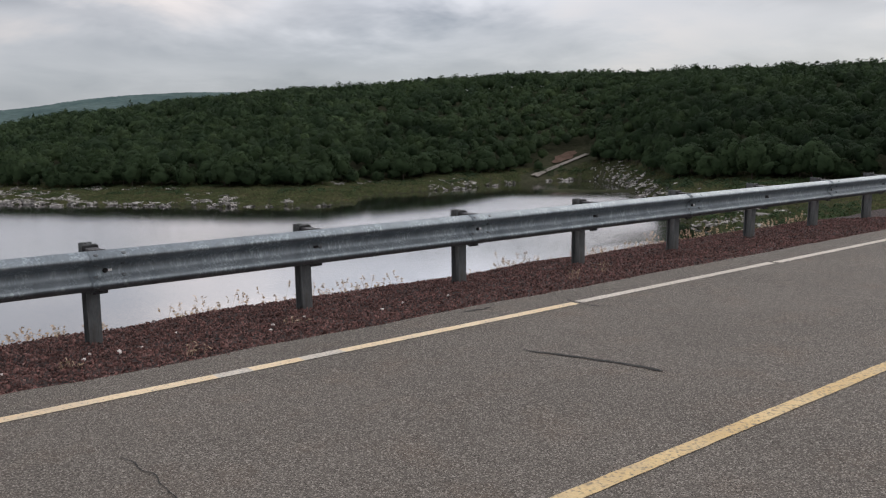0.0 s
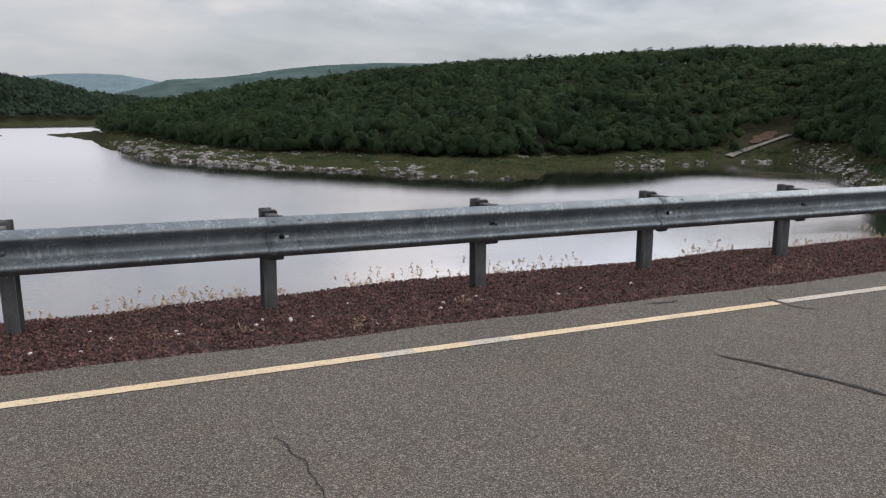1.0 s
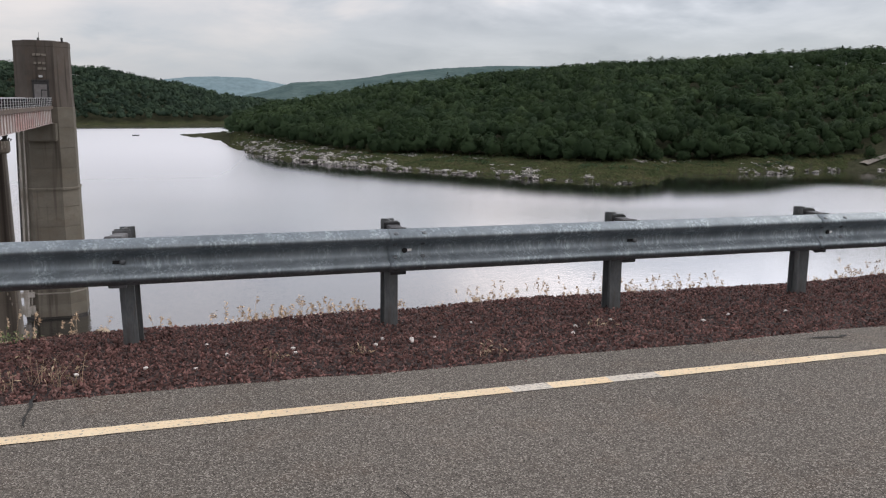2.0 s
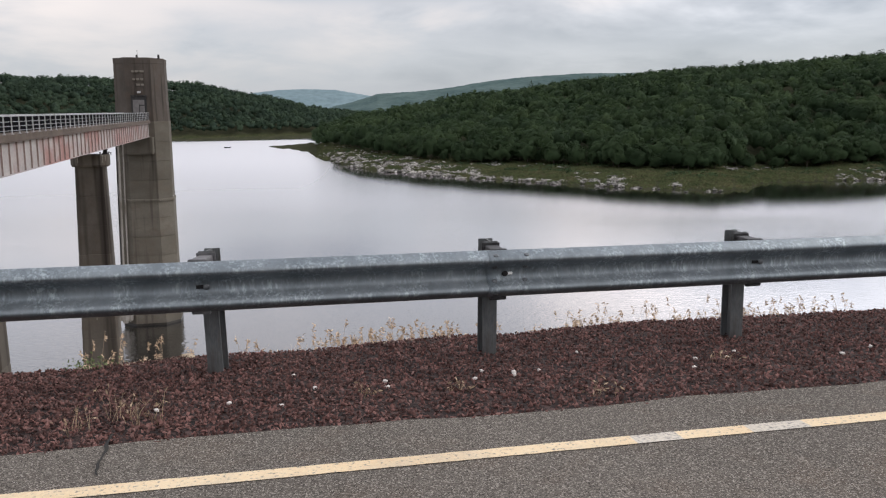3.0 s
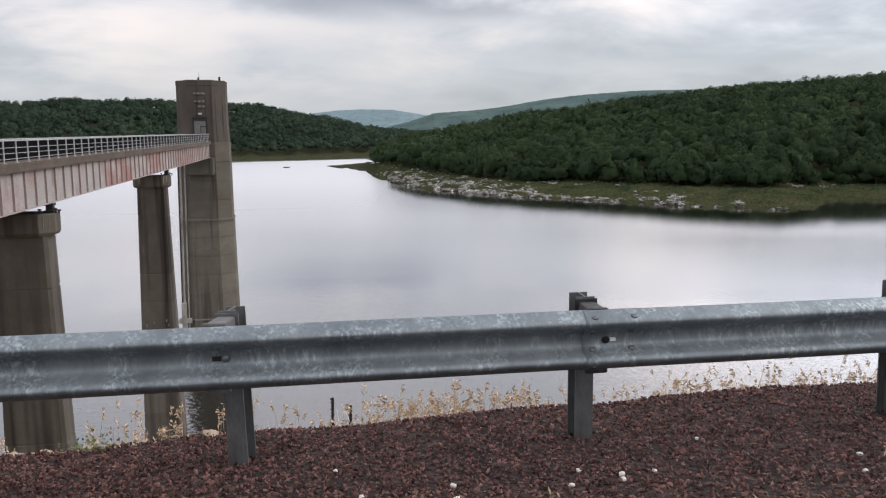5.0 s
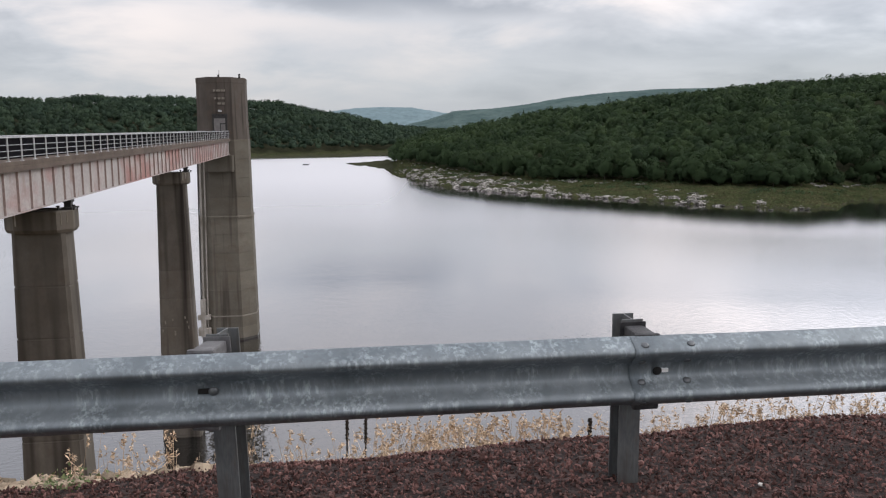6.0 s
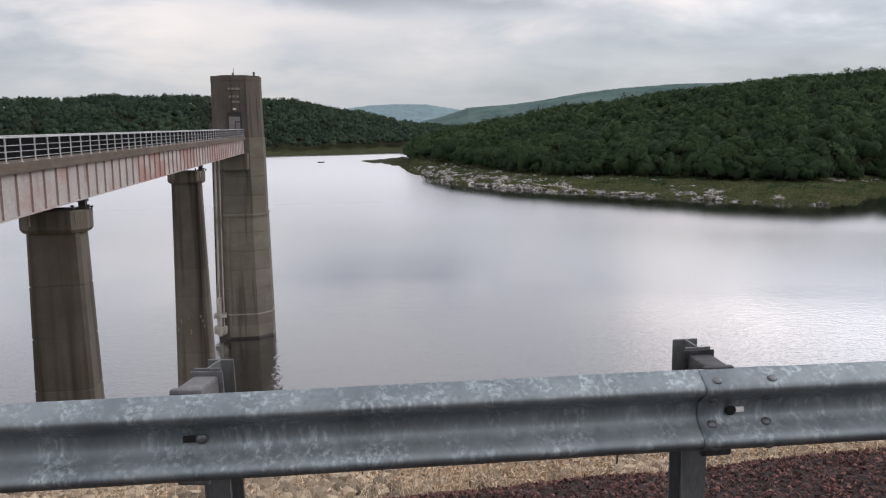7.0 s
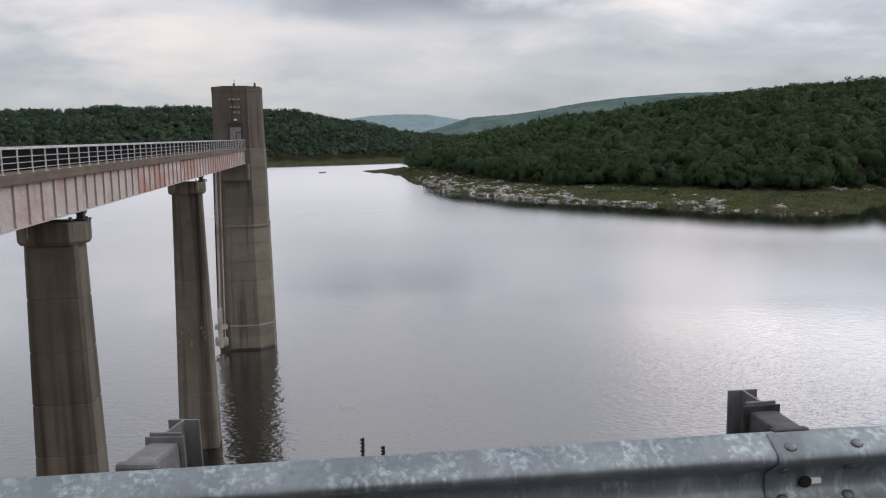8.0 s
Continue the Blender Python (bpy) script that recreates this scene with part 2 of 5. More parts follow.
M["tower_concrete"] = material("weathered_tower_concrete", [(0.120, 0.110, 0.091), (0.172, 0.159, 0.134), (0.137, 0.118, 0.094)], 0.16, 0.9, 0.3, 4, 0.03,
                               stretch=(1, 1, 1.6), stain=(1.0, (0.085, 0.075, 0.064), 0.25, (1, 1, 0.06)), specular=0.1, speckle=0.14, lift=(3.0, -0.3, 0.16))
M["wet_concrete"] = material("wet_dark_concrete", [(0.022, 0.02, 0.018), (0.04, 0.036, 0.031)], 0.8, 0.35, 0.3, 5, 0.02)
M["pale_concrete"] = material("pale_concrete", [(0.33, 0.31, 0.28), (0.42, 0.40, 0.37)], 0.8, 0.9, 0.3, 6, 0.02, stain=(0.9, (0.2, 0.18, 0.15), 0.4, (1, 1, 0.2)))
M["ledge_concrete"] = material("worn_ledge_concrete", [(0.20, 0.185, 0.16), (0.27, 0.25, 0.22)], 0.8, 0.9, 0.3, 6, 0.02)
M["deck_edge"] = material("brown_deck_concrete", [(0.085, 0.066, 0.054), (0.125, 0.098, 0.08)], 0.7, 0.9, 0.4, 5, 0.03, stain=(1.2, (0.14, 0.11, 0.09), 0.4, (1, 0.4, 1)))
M["girder"] = material("chalky_red_girder_paint", [(0.38, 0.355, 0.35), (0.34, 0.205, 0.19), (0.45, 0.43, 0.42)], 0.11, 0.7, 0.3, 6, 0.01,
                       low=0.47, high=0.62, stretch=(1, 1, 1.4), stain=(0.8, (0.30, 0.235, 0.22), 0.2, (1, 1.2, 0.6)), specular=0.15)
# girder paint darkened; the shade on the stiffener faces is in this colour
M["stiffener"] = material("shaded_stiffener_paint", [(0.30, 0.255, 0.24), (0.38, 0.28, 0.26), (0.42, 0.39, 0.37)], 0.5, 0.7, 0.3, 6, 0.01, specular=0.15)
M["rail_paint"] = material("pale_aluminium_railing", [(0.46, 0.47, 0.49), (0.56, 0.57, 0.59)], 2, 0.5, 0.1, 20, metal=0.1)
M["dark_metal"] = material("dark_metal", [(0.03, 0.03, 0.032), (0.055, 0.055, 0.055)], 3, 0.6, 0.1, 20, metal=0.3)
M["wire_mesh"] = material("dark_wire_mesh", [(0.008, 0.008, 0.010), (0.016, 0.016, 0.018)], 3, 1.0, 0.1, 20, specular=0.0)
M["door_paint"] = material("grey_door_paint", [(0.15, 0.145, 0.145), (0.20, 0.195, 0.195)], 2, 0.6, 0.1, 20)
M["faded_letter"] = material("faded_letter_paint", [(0.17, 0.155, 0.13), (0.24, 0.22, 0.19)], 3, 0.9, 0)
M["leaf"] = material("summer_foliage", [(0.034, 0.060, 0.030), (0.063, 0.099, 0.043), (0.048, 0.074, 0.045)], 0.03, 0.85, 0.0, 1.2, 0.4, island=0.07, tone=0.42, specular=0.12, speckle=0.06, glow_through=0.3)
# paler, bluer copy of the leaf green, standing for haze over the water
M["leaf_far"] = material("summer_foliage_hazed", [(0.044, 0.072, 0.052), (0.070, 0.106, 0.064), (0.055, 0.086, 0.068)], 0.03, 0.9, 0.0, 1.2, 0.4, island=0.06, tone=0.36, specular=0.1, speckle=0.06, glow_through=0.3)
M["conifer"] = material("conifer_foliage", [(0.014, 0.026, 0.014), (0.03, 0.048, 0.024)], 0.2, 0.85, 0.4, 1.5, 0.2, island=0.4, specular=0.2)
M["bark"] = material("bark", [(0.05, 0.04, 0.03), (0.09, 0.075, 0.06)], 3, 0.95, 0.5, 10, 0.03)
M["land"] = material("grassy_land", [(0.036, 0.042, 0.026), (0.058, 0.061, 0.038), (0.074, 0.066, 0.046)], 0.12, 0.95, 0.5, 0.9, 0.3, specular=0.0)
M["bank_grass"] = material("bank_grass", [(0.040, 0.054, 0.025), (0.066, 0.074, 0.036), (0.094, 0.079, 0.047)], 0.06, 0.95, 0, 1.0, island=0.32, speckle=0.3, specular=0.0)
M["shore_rock"] = material("pale_shore_rock", [(0.07, 0.067, 0.062), (0.37, 0.36, 0.34)], 0.5, 0.9, 0.6, 2, 0.1, island=0.7, specular=0.05)
M["dirt_road"] = material("pale_dirt_road", [(0.21, 0.195, 0.175), (0.28, 0.26, 0.235)], 0.1, 0.95, 0.3, 1, specular=0.0)
M["red_soil"] = material("bare_red_soil", [(0.10, 0.070, 0.055), (0.15, 0.105, 0.084)], 0.15, 0.95, 0.3, 1, specular=0.0)
# distance haze is mixed into the colours of both ridges
M["ridge_mid"] = material("hazed_wooded_ridge", [(0.072, 0.110, 0.110), (0.108, 0.152, 0.147)], 0.012, 1.0, 0.8, 0.06, 4.0, specular=0.0)
M["ridge_far"] = material("hazed_far_ridge", [(0.175, 0.245, 0.270), (0.200, 0.272, 0.298)], 0.006, 1.0, 0.3, 0.03, 4.0, specular=0.0)
M["boat"] = material("dark_boat_hull", [(0.025, 0.025, 0.028), (0.05, 0.05, 0.05)], 2, 0.6, 0.1, 10)

def zinc(name):
    """Weathered galvanising: clouded grey with pale upright flakes in loose drifts."""
    m = bpy.data.materials.new(name)
    m.use_nodes = True
    n, l = m.node_tree.nodes, m.node_tree.links
    b = n["Principled BSDF"]
    b.inputs["Metallic"].default_value = 0.5
    co = n.new("ShaderNodeTexCoord")

    def put(kind, vec, stretch, **values):
        mp = n.new("ShaderNodeMapping")
        mp.inputs["Scale"].default_value = stretch
        l.new(vec, mp.inputs[0])
        t = n.new(kind)
        for key, value in values.items():
            t.inputs[key].default_value = value
        l.new(mp.outputs[0], t.inputs["Vector"])
        return t

    def span(value, lo, hi, out_lo=0.0, out_hi=1.0):
        r = n.new("ShaderNodeMapRange")
        for slot, x in zip((1, 2, 3, 4), (lo, hi, out_lo, out_hi)):
            r.inputs[slot].default_value = x
        l.new(value, r.inputs[0])
        return r.outputs[0]

    def mix(fac, c1, c2):
        x = n.new("ShaderNodeMix")
        x.data_type = "RGBA"
        l.new(fac, x.inputs[0])
        for sock, c in ((x.inputs[6], c1), (x.inputs[7], c2)):
            if isinstance(c, tuple):
                sock.default_value = rgb(c)
            else:
                l.new(c, sock)
        return x.outputs[2]

    def times(a, c):
        mm = n.new("ShaderNodeMath")
        mm.operation = "MULTIPLY"
        l.new(a, mm.inputs[0])
        l.new(c, mm.inputs[1])
        return mm.outputs[0]

    obj = co.outputs["Object"]
    cloud_ = put("ShaderNodeTexNoise", obj, (1, 1, 0.6), Scale=5.0, Detail=5.0, Roughness=0.6).outputs["Fac"]
    drift = put("ShaderNodeTexNoise", obj, (1, 1, 0.5), Scale=7.0, Detail=2.0).outputs["Fac"]
    bend = n.new("ShaderNodeVectorMath")
    bend.operation = "MULTIPLY_ADD"
    wob = put("ShaderNodeTexNoise", obj, (1, 1, 1), Scale=26.0, Detail=3.0)
    l.new(wob.outputs["Color"], bend.inputs[0])
    bend.inputs[1].default_value = (0.035, 0.035, 0.05)
    l.new(obj, bend.inputs[2])
    flake = put("ShaderNodeTexVoronoi", bend.outputs[0], (1, 1, 0.45), Scale=44.0)
    hue = n.new("ShaderNodeSeparateColor")
    l.new(flake.outputs["Color"], hue.inputs[0])
    smear = put("ShaderNodeTexNoise", obj, (1.6, 1.6, 0.5), Scale=34.0, Detail=4.0, Roughness=0.6).outputs["Fac"]
    col = mix(span(cloud_, 0.35, 0.65), (0.148, 0.178, 0.198), (0.232, 0.268, 0.292))
    col = mix(times(span(hue.outputs[1], 0.0, 1.0, 0.0, 0.5), span(smear, 0.4, 0.6)), col, (0.13, 0.147, 0.16))
    col = mix(times(times(span(hue.outputs[0], 0.1, 1.0, 0.25, 0.85), span(smear, 0.44, 0.6)), span(drift, 0.34, 0.6)), col, (0.45, 0.525, 0.56))
    l.new(col, b.inputs["Base Color"])
    l.new(span(cloud_, 0.3, 0.7, 0.4, 0.54), b.inputs["Roughness"])
    return m


M["galvanised"] = zinc("weathered_galvanised_steel")
water = bpy.data.materials.new("reservoir_water")
water.use_nodes = True
n_, l_ = water.node_tree.nodes, water.node_tree.links
b_ = n_["Principled BSDF"]
b_.inputs["Base Color"].default_value = (0.004, 0.005, 0.005, 1)
b_.inputs["IOR"].default_value = 1.45
co_ = n_.new("ShaderNodeTexCoord")


def water_noise(scale, stretch, detail):
    mp = n_.new("ShaderNodeMapping")
    mp.inputs["Scale"].default_value = stretch
    l_.new(co_.outputs["Object"], mp.inputs[0])
    nz = n_.new("ShaderNodeTexNoise")
    nz.inputs["Scale"].default_value, nz.inputs["Detail"].default_value = scale, detail
    l_.new(mp.outputs[0], nz.inputs["Vector"])
    return nz.outputs["Fac"]


def water_range(source, lo, hi, out_lo, out_hi):
    mr = n_.new("ShaderNodeMapRange")
    for slot, value in zip((1, 2, 3, 4), (lo, hi, out_lo, out_hi)):
        mr.inputs[slot].default_value = value
    l_.new(source, mr.inputs[0])
    return mr.outputs[0]


def water_times(a, b):
    mm = n_.new("ShaderNodeMath")
    mm.operation = "MULTIPLY"
    l_.new(a, mm.inputs[0])
    l_.new(b, mm.inputs[1])
    return mm.outputs[0]


film = n_.new("ShaderNodeAttribute")
film.attribute_name = "film"
ruffle = n_.new("ShaderNodeAttribute")
ruffle.attribute_name = "ruffle"
calm = water_range(film.outputs["Fac"], 0.7, 0.86, 1.0, 0.0)  # no streaks far out
lanes = water_range(water_noise(0.009, (0.55, 1.7, 1), 3.0), 0.40, 0.60, 0.85, 1.12)  # wind lanes
slicks = water_range(water_noise(0.016, (0.5, 1.9, 1), 2.0), 0.36, 0.46, 0.45, 1.0)  # smooth streaks between them
streaks = n_.new("ShaderNodeMix")
streaks.inputs[2].default_value = 1.0
l_.new(calm, streaks.inputs[0])
l_.new(water_times(lanes, slicks), streaks.inputs[3])
rough_water = water_times(ruffle.outputs["Fac"], streaks.outputs[0])
l_.new(rough_water, b_.inputs["Roughness"])
normal = None
for scale, stretch, depth in ((1.3, (0.8, 1.3, 1), 0.085), (0.33, (1, 1.5, 1), 0.05)):
    bp_ = n_.new("ShaderNodeBump")
    bp_.inputs["Distance"].default_value = depth
    l_.new(water_range(film.outputs["Fac"], 0.29, 0.52, 1.0, 0.16), bp_.inputs["Strength"])
    l_.new(water_noise(scale, stretch, 3.0), bp_.inputs["Height"])
    if normal:
        l_.new(normal, bp_.inputs["Normal"])
    normal = bp_.outputs[0]
l_.new(normal, b_.inputs["Normal"])
gleam = n_.new("ShaderNodeBsdfGlossy")  # the open water throws back nearly all of the sky
gleam.inputs["Color"].default_value = (0.93, 0.93, 0.95, 1)
l_.new(rough_water, gleam.inputs["Roughness"])
l_.new(normal, gleam.inputs["Normal"])
blend = n_.new("ShaderNodeMixShader")
l_.new(film.outputs["Fac"], blend.inputs[0])
l_.new(b_.outputs[0], blend.inputs[1])
l_.new(gleam.outputs[0], blend.inputs[2])
l_.new(blend.outputs[0], n_["Material Output"].inputs[0])
M["water"] = water


# ---------------------------------------------------------------- mesh helpers
def part(name, bm, mat, parent=None, label="", smooth=False):
    me = bpy.data.meshes.new(name)
    bm.to_mesh(me)
    bm.free()
    return link(name, me, mat, parent, label, smooth)


def link(name, me, mat, parent=None, label="", smooth=False):
    if mat and not me.materials:
        me.materials.append(M[mat])
    me.shade_smooth() if smooth else me.shade_flat()
    ob = new(name, me)
    if parent:
        ob.parent = parent
    return tagged(ob, label)


def thing(name, label, category, group="", at=(0, 0, 0)):
    ob = tagged(new(name), label, category, group)
    ob.location = at
    return ob


def fast_mesh(name, verts, tris, tone=None, normals=None):
    verts, tris = np.asarray(verts, np.float32), np.asarray(tris, np.int32)
    me = bpy.data.meshes.new(name)
    me.vertices.add(len(verts))
    me.vertices.foreach_set("co", verts.ravel())
    me.loops.add(tris.size)
    me.loops.foreach_set("vertex_index", tris.ravel())
    me.polygons.add(len(tris))
    me.polygons.foreach_set("loop_start", np.arange(len(tris), dtype=np.int32) * tris.shape[1])
    me.update(calc_edges=True)
    if normals is not None:
        me.shade_smooth()
        me.attributes.new("custom_normal", "FLOAT_VECTOR", "POINT").data.foreach_set("vector", np.asarray(normals, np.float32).ravel())
    if tone is not None:
        me.attributes.new("tone", "FLOAT", "POINT").data.foreach_set("value", np.broadcast_to(np.asarray(tone, np.float32), len(verts)).copy())
    return me


def box(bm, lo, hi, bevel=0.0):
    made = bmesh.ops.create_cube(bm, size=1.0, matrix=Matrix.LocRotScale(
        [(p + q) / 2 for p, q in zip(lo, hi)], None, [q - p for p, q in zip(lo, hi)]))
    if bevel:
        edges = list({e for v in made["verts"] for e in v.link_edges})
        bmesh.ops.bevel(bm, geom=edges, offset=bevel, segments=2, affect="EDGES", profile=0.6)
    return bm


def boxed(lo, hi, bevel=0.0):
    return box(bmesh.new(), lo, hi, bevel)


def rod(bm, p, q, r, sides=8):
    p, q = Vector(p), Vector(q)
    m = Matrix.Translation((p + q) / 2) @ (q - p).to_track_quat("Z", "Y").to_matrix().to_4x4()
    bmesh.ops.create_cone(bm, cap_ends=True, segments=sides, radius1=r, radius2=r, depth=(q - p).length, matrix=m)
    return bm


def loft(rings, caps=True):
    bm = bmesh.new()
    rows = [[bm.verts.new(p) for p in ring] for ring in rings]
    k = len(rows[0])
    for lower, upper in zip(rows, rows[1:]):
        for i in range(k):
            bm.faces.new((lower[i], lower[(i + 1) % k], upper[(i + 1) % k], upper[i]))
    if caps:
        bm.faces.new(rows[0][::-1])
        bm.faces.new(rows[-1])
    bmesh.ops.recalc_face_normals(bm, faces=bm.faces)
    return bm


def octagon(cx, cy, wx, wy, ch, z):
    x, y = wx / 2, wy / 2
    return [(cx + u, cy + v, z) for u, v in ((-x + ch, -y), (x - ch, -y), (x, -y + ch), (x, y - ch), (x - ch, y), (-x + ch, y), (-x, y - ch), (-x, -y + ch))]


ICO = bmesh.new()
bmesh.ops.create_icosphere(ICO, subdivisions=1, radius=1.0)
ICO_V = np.array([v.co[:] for v in ICO.verts])
ICO_F = np.array([[v.index for v in f.verts] for f in ICO.faces])
ICO.free()
CHIP_V = np.array([(1, 0, 0), (-1, 0, 0), (0, 1, 0), (0, -1, 0), (0, 0, 1), (0, 0, -1)], float)
CHIP_F = np.array([(0, 2, 4), (2, 1, 4), (1, 3, 4), (3, 0, 4), (2, 0, 5), (1, 2, 5), (3, 1, 5), (0, 3, 5)])


def scatter(centres, radii, base_v=ICO_V, base_f=ICO_F, jitter=0.28, turn=True):
    """Rough lumps round the centres: radii n x 3; every lump has its own shape."""
    k, m = len(centres), len(base_v)
    v = base_v[None] * (1 + jitter * rng.uniform(-1, 1, (k, m, 1))) + 0.12 * rng.uniform(-1, 1, (k, m, 3))
    v = v * radii[:, None, :]
    if turn:
        q = rng.normal(size=(k, 4))
        q /= np.linalg.norm(q, axis=1, keepdims=True)
        w, x, y, z = q.T
        rot = np.stack([1 - 2 * (y * y + z * z), 2 * (x * y - w * z), 2 * (x * z + w * y), 2 * (x * y + w * z), 1 - 2 * (x * x + z * z), 2 * (y * z - w * x),
                        2 * (x * z - w * y), 2 * (y * z + w * x), 1 - 2 * (x * x + y * y)], 1).reshape(k, 3, 3)
        v = np.einsum("kij,kmj->kmi", rot, v)
    v = v + centres[:, None, :]
    f = base_f[None] + (np.arange(k) * m)[:, None, None]
    return v.reshape(-1, 3), f.reshape(-1, base_f.shape[1])


def leaves(centres, normals, sizes):
    """Three-cornered sprays of leaves that face along the normals."""
    k = len(centres)
    nn = normals / np.linalg.norm(normals, axis=1, keepdims=True)
    t = np.cross(nn, rng.normal(size=(k, 3)))
    t /= np.linalg.norm(t, axis=1, keepdims=True)
    s = np.cross(nn, t)
    ang = np.array([0, 2.1, 4.2])[None] + rng.uniform(-0.5, 0.5, (k, 3))
    v = centres[:, None] + sizes[:, None, None] * (t[:, None] * np.cos(ang)[..., None] + s[:, None] * np.sin(ang)[..., None])
    return v.reshape(-1, 3), np.arange(3 * k).reshape(k, 3)


def joined(*meshes):
    vs, fs, n = [], [], 0
    for v, f in meshes:
        vs.append(v)
        fs.append(f + n)
        n += len(v)
    return np.concatenate(vs), np.concatenate(fs)


# ---------------------------------------------------------------- the land
OX, OY, EYE_Z = 0.8, 2.5, 1.5
tan_d = lambda d: np.tan(np.radians(d))  # noqa: E731
# the wooded peninsula: bearing, shore distance, tree line distance and its dip, ridge distance and its rise
A_B = [1.15, 1.25, 2.2, 3.3, 4.0, 4.4, 5.0, 7.5, 11.4, 15, 19, 22.5, 26, 31, 33.2, 34, 36, 38, 40, 42.5, 45.4, 48, 50, 51.2, 52, 52.5, 54, 56, 58, 62, 70]
A_S = [4000, 815, 778, 745, 700, 640, 580, 496, 447, 423, 407, 391, 377, 371, 386, 425, 436, 446, 464, 492, 525, 540, 530, 470, 440, 425, 345, 294, 266, 239, 210]
T_B = [1.0, 3.7, 4.5, 5.0, 8, 11.4, 15, 24.3, 31, 34, 39.7, 45.4, 49, 51, 54.7, 61.6, 70]
T_R = [4100, 850, 720, 660, 575, 515, 485, 449, 438, 474, 508, 550, 578, 545, 406, 386, 370]
T_E = [-0.46, -2.15, -2.45, -2.2, -2.75, -3.24, -3.5, -3.66, -3.65, -3.65, -3.12, -2.86, -2.4, -2.32, -3.43, -3.48, -3.5]
S_B, S_R = [1.15, 2.2, 3.3, 4.0, 4.6], [822, 822, 850, 890, 960]  # the far side of the low spit at the tip
R_B = [1.0, 4.0, 4.6, 5.0, 7.6, 10.2, 13.4, 16.3, 19, 22.4, 26, 30, 34, 37.6, 41, 43.6, 49, 54.5, 60, 64.4, 70]
R_R = [4200, 950, 900, 820, 900, 930, 960, 980, 1000, 1000, 980, 960, 940, 930, 920, 910, 900, 880, 860, 850, 840]
R_E = [-0.5, -2.1, -1.3, -0.6, 0.05, 0.55, 0.98, 1.45, 1.68, 2.12, 2.5, 2.75, 3.0, 3.28, 3.52, 3.66, 3.72, 3.6, 3.68, 3.68, 3.6]
CROWN = 18.5
# the opposite shore
L_B, L_S = [-90, -60, -40, -25, -5, 0, 4.5, 9, 14], [260, 420, 720, 930, 1000, 1040, 1105, 1200, 1300]
LR_B, LR_E = [-90, -40, -20.5, -14, -10.8, -4.8, -1.5, 0.75, 3.8, 6.4, 8, 14], [1.5, 1.8, 1.95, 2.18, 2.18, 2.0, 1.66, 1.2, 0.55, 0.2, 0.0, -0.5]


def wavy(x, y, length, seed):
    g = np.random.default_rng(seed)
    out = 0.0
    for i in range(7):
        t, p, f = g.uniform(0, 6.28), g.uniform(0, 6.28), 6.28 / (length * g.uniform(0.6, 1.6))
        out = out + np.sin(f * (x * math.cos(t) + y * math.sin(t)) + p)
    return out / 7


def bearing(x, y):
    return np.degrees(np.arctan2(x - OX, y - OY)), np.hypot(x - OX, y - OY)


def peninsula(b, r):
    s, t, top = np.interp(b, A_B, A_S), np.interp(b, T_B, T_R), np.interp(b, R_B, R_R)
    graded = 1 - np.exp(-((b - 46.6) / 2.0) ** 2)  # even ground where the track comes down
    s = s * (1 + graded * (0.012 * np.sin(b * 5.1) + 0.008 * np.sin(b * 11.7 + 1)))
    t = np.maximum(t, s + 12)
    top = np.maximum(top, t + 40)
    zt = np.maximum(EYE_Z + t * tan_d(np.interp(b, T_B, T_E)), W + 1.3)
    zr = np.maximum(EYE_Z + top * tan_d(np.interp(b, R_B, R_E)) - CROWN, W + 0.2)
    bank = W + (zt - W) * np.clip((r - s) / (t - s), 0, 1) ** 0.8
    u = np.clip((r - t) / (top - t), 0, 1)
    hill = (zr - zt) * np.sin(u * 1.5708) ** 1.05
    under = -0.22 * np.maximum(s - r, 0)
    over = -0.15 * np.maximum(r - top, 0)
    z = bank + hill + under + over
    far_side = np.interp(b, S_B, S_R)
    spit = W + 1.1 * np.clip((r - s) / 14, -3, 1) - np.maximum(r - far_side, 0) * 0.12
    z = np.where(b < 4.4, spit, z)
    bar = W + 0.7 - 0.7 * ((r - 449) / 8) ** 2 - 2.0 * np.maximum(np.abs(b - 49.2) - 2.9, 0)  # gravel bar before the cove
    z = np.where((b > 45) & (b < 53.5), np.maximum(z, bar), z)
    return np.where(b < 1.15, -60.0, np.where(b > 72, -60.0, z)), s, t, top


def far_shore(b, r):
    s = np.interp(b, L_B, L_S) * (1 + 0.01 * np.sin(b * 4.0))
    top = s + 430
    zt, zr = W + 4.5, EYE_Z + top * tan_d(np.interp(b, LR_B, LR_E)) - CROWN
    bank = W + (zt - W) * np.clip((r - s) / 55, 0, 1)
    u = np.clip((r - s - 55) / 375, 0, 1)
    z = bank + (zr - zt) * np.sin(u * 1.5708) - 0.22 * np.maximum(s - r, 0) - 0.15 * np.maximum(r - top, 0)
    return np.where(b > 14, -60.0, z), s, s + 55, top


def dam(x, y):
    return np.where(y > 8, -0.5 - 0.43 * (y - 8), np.where(y < -7, -0.3 + 0.4 * (y + 7), -0.3))


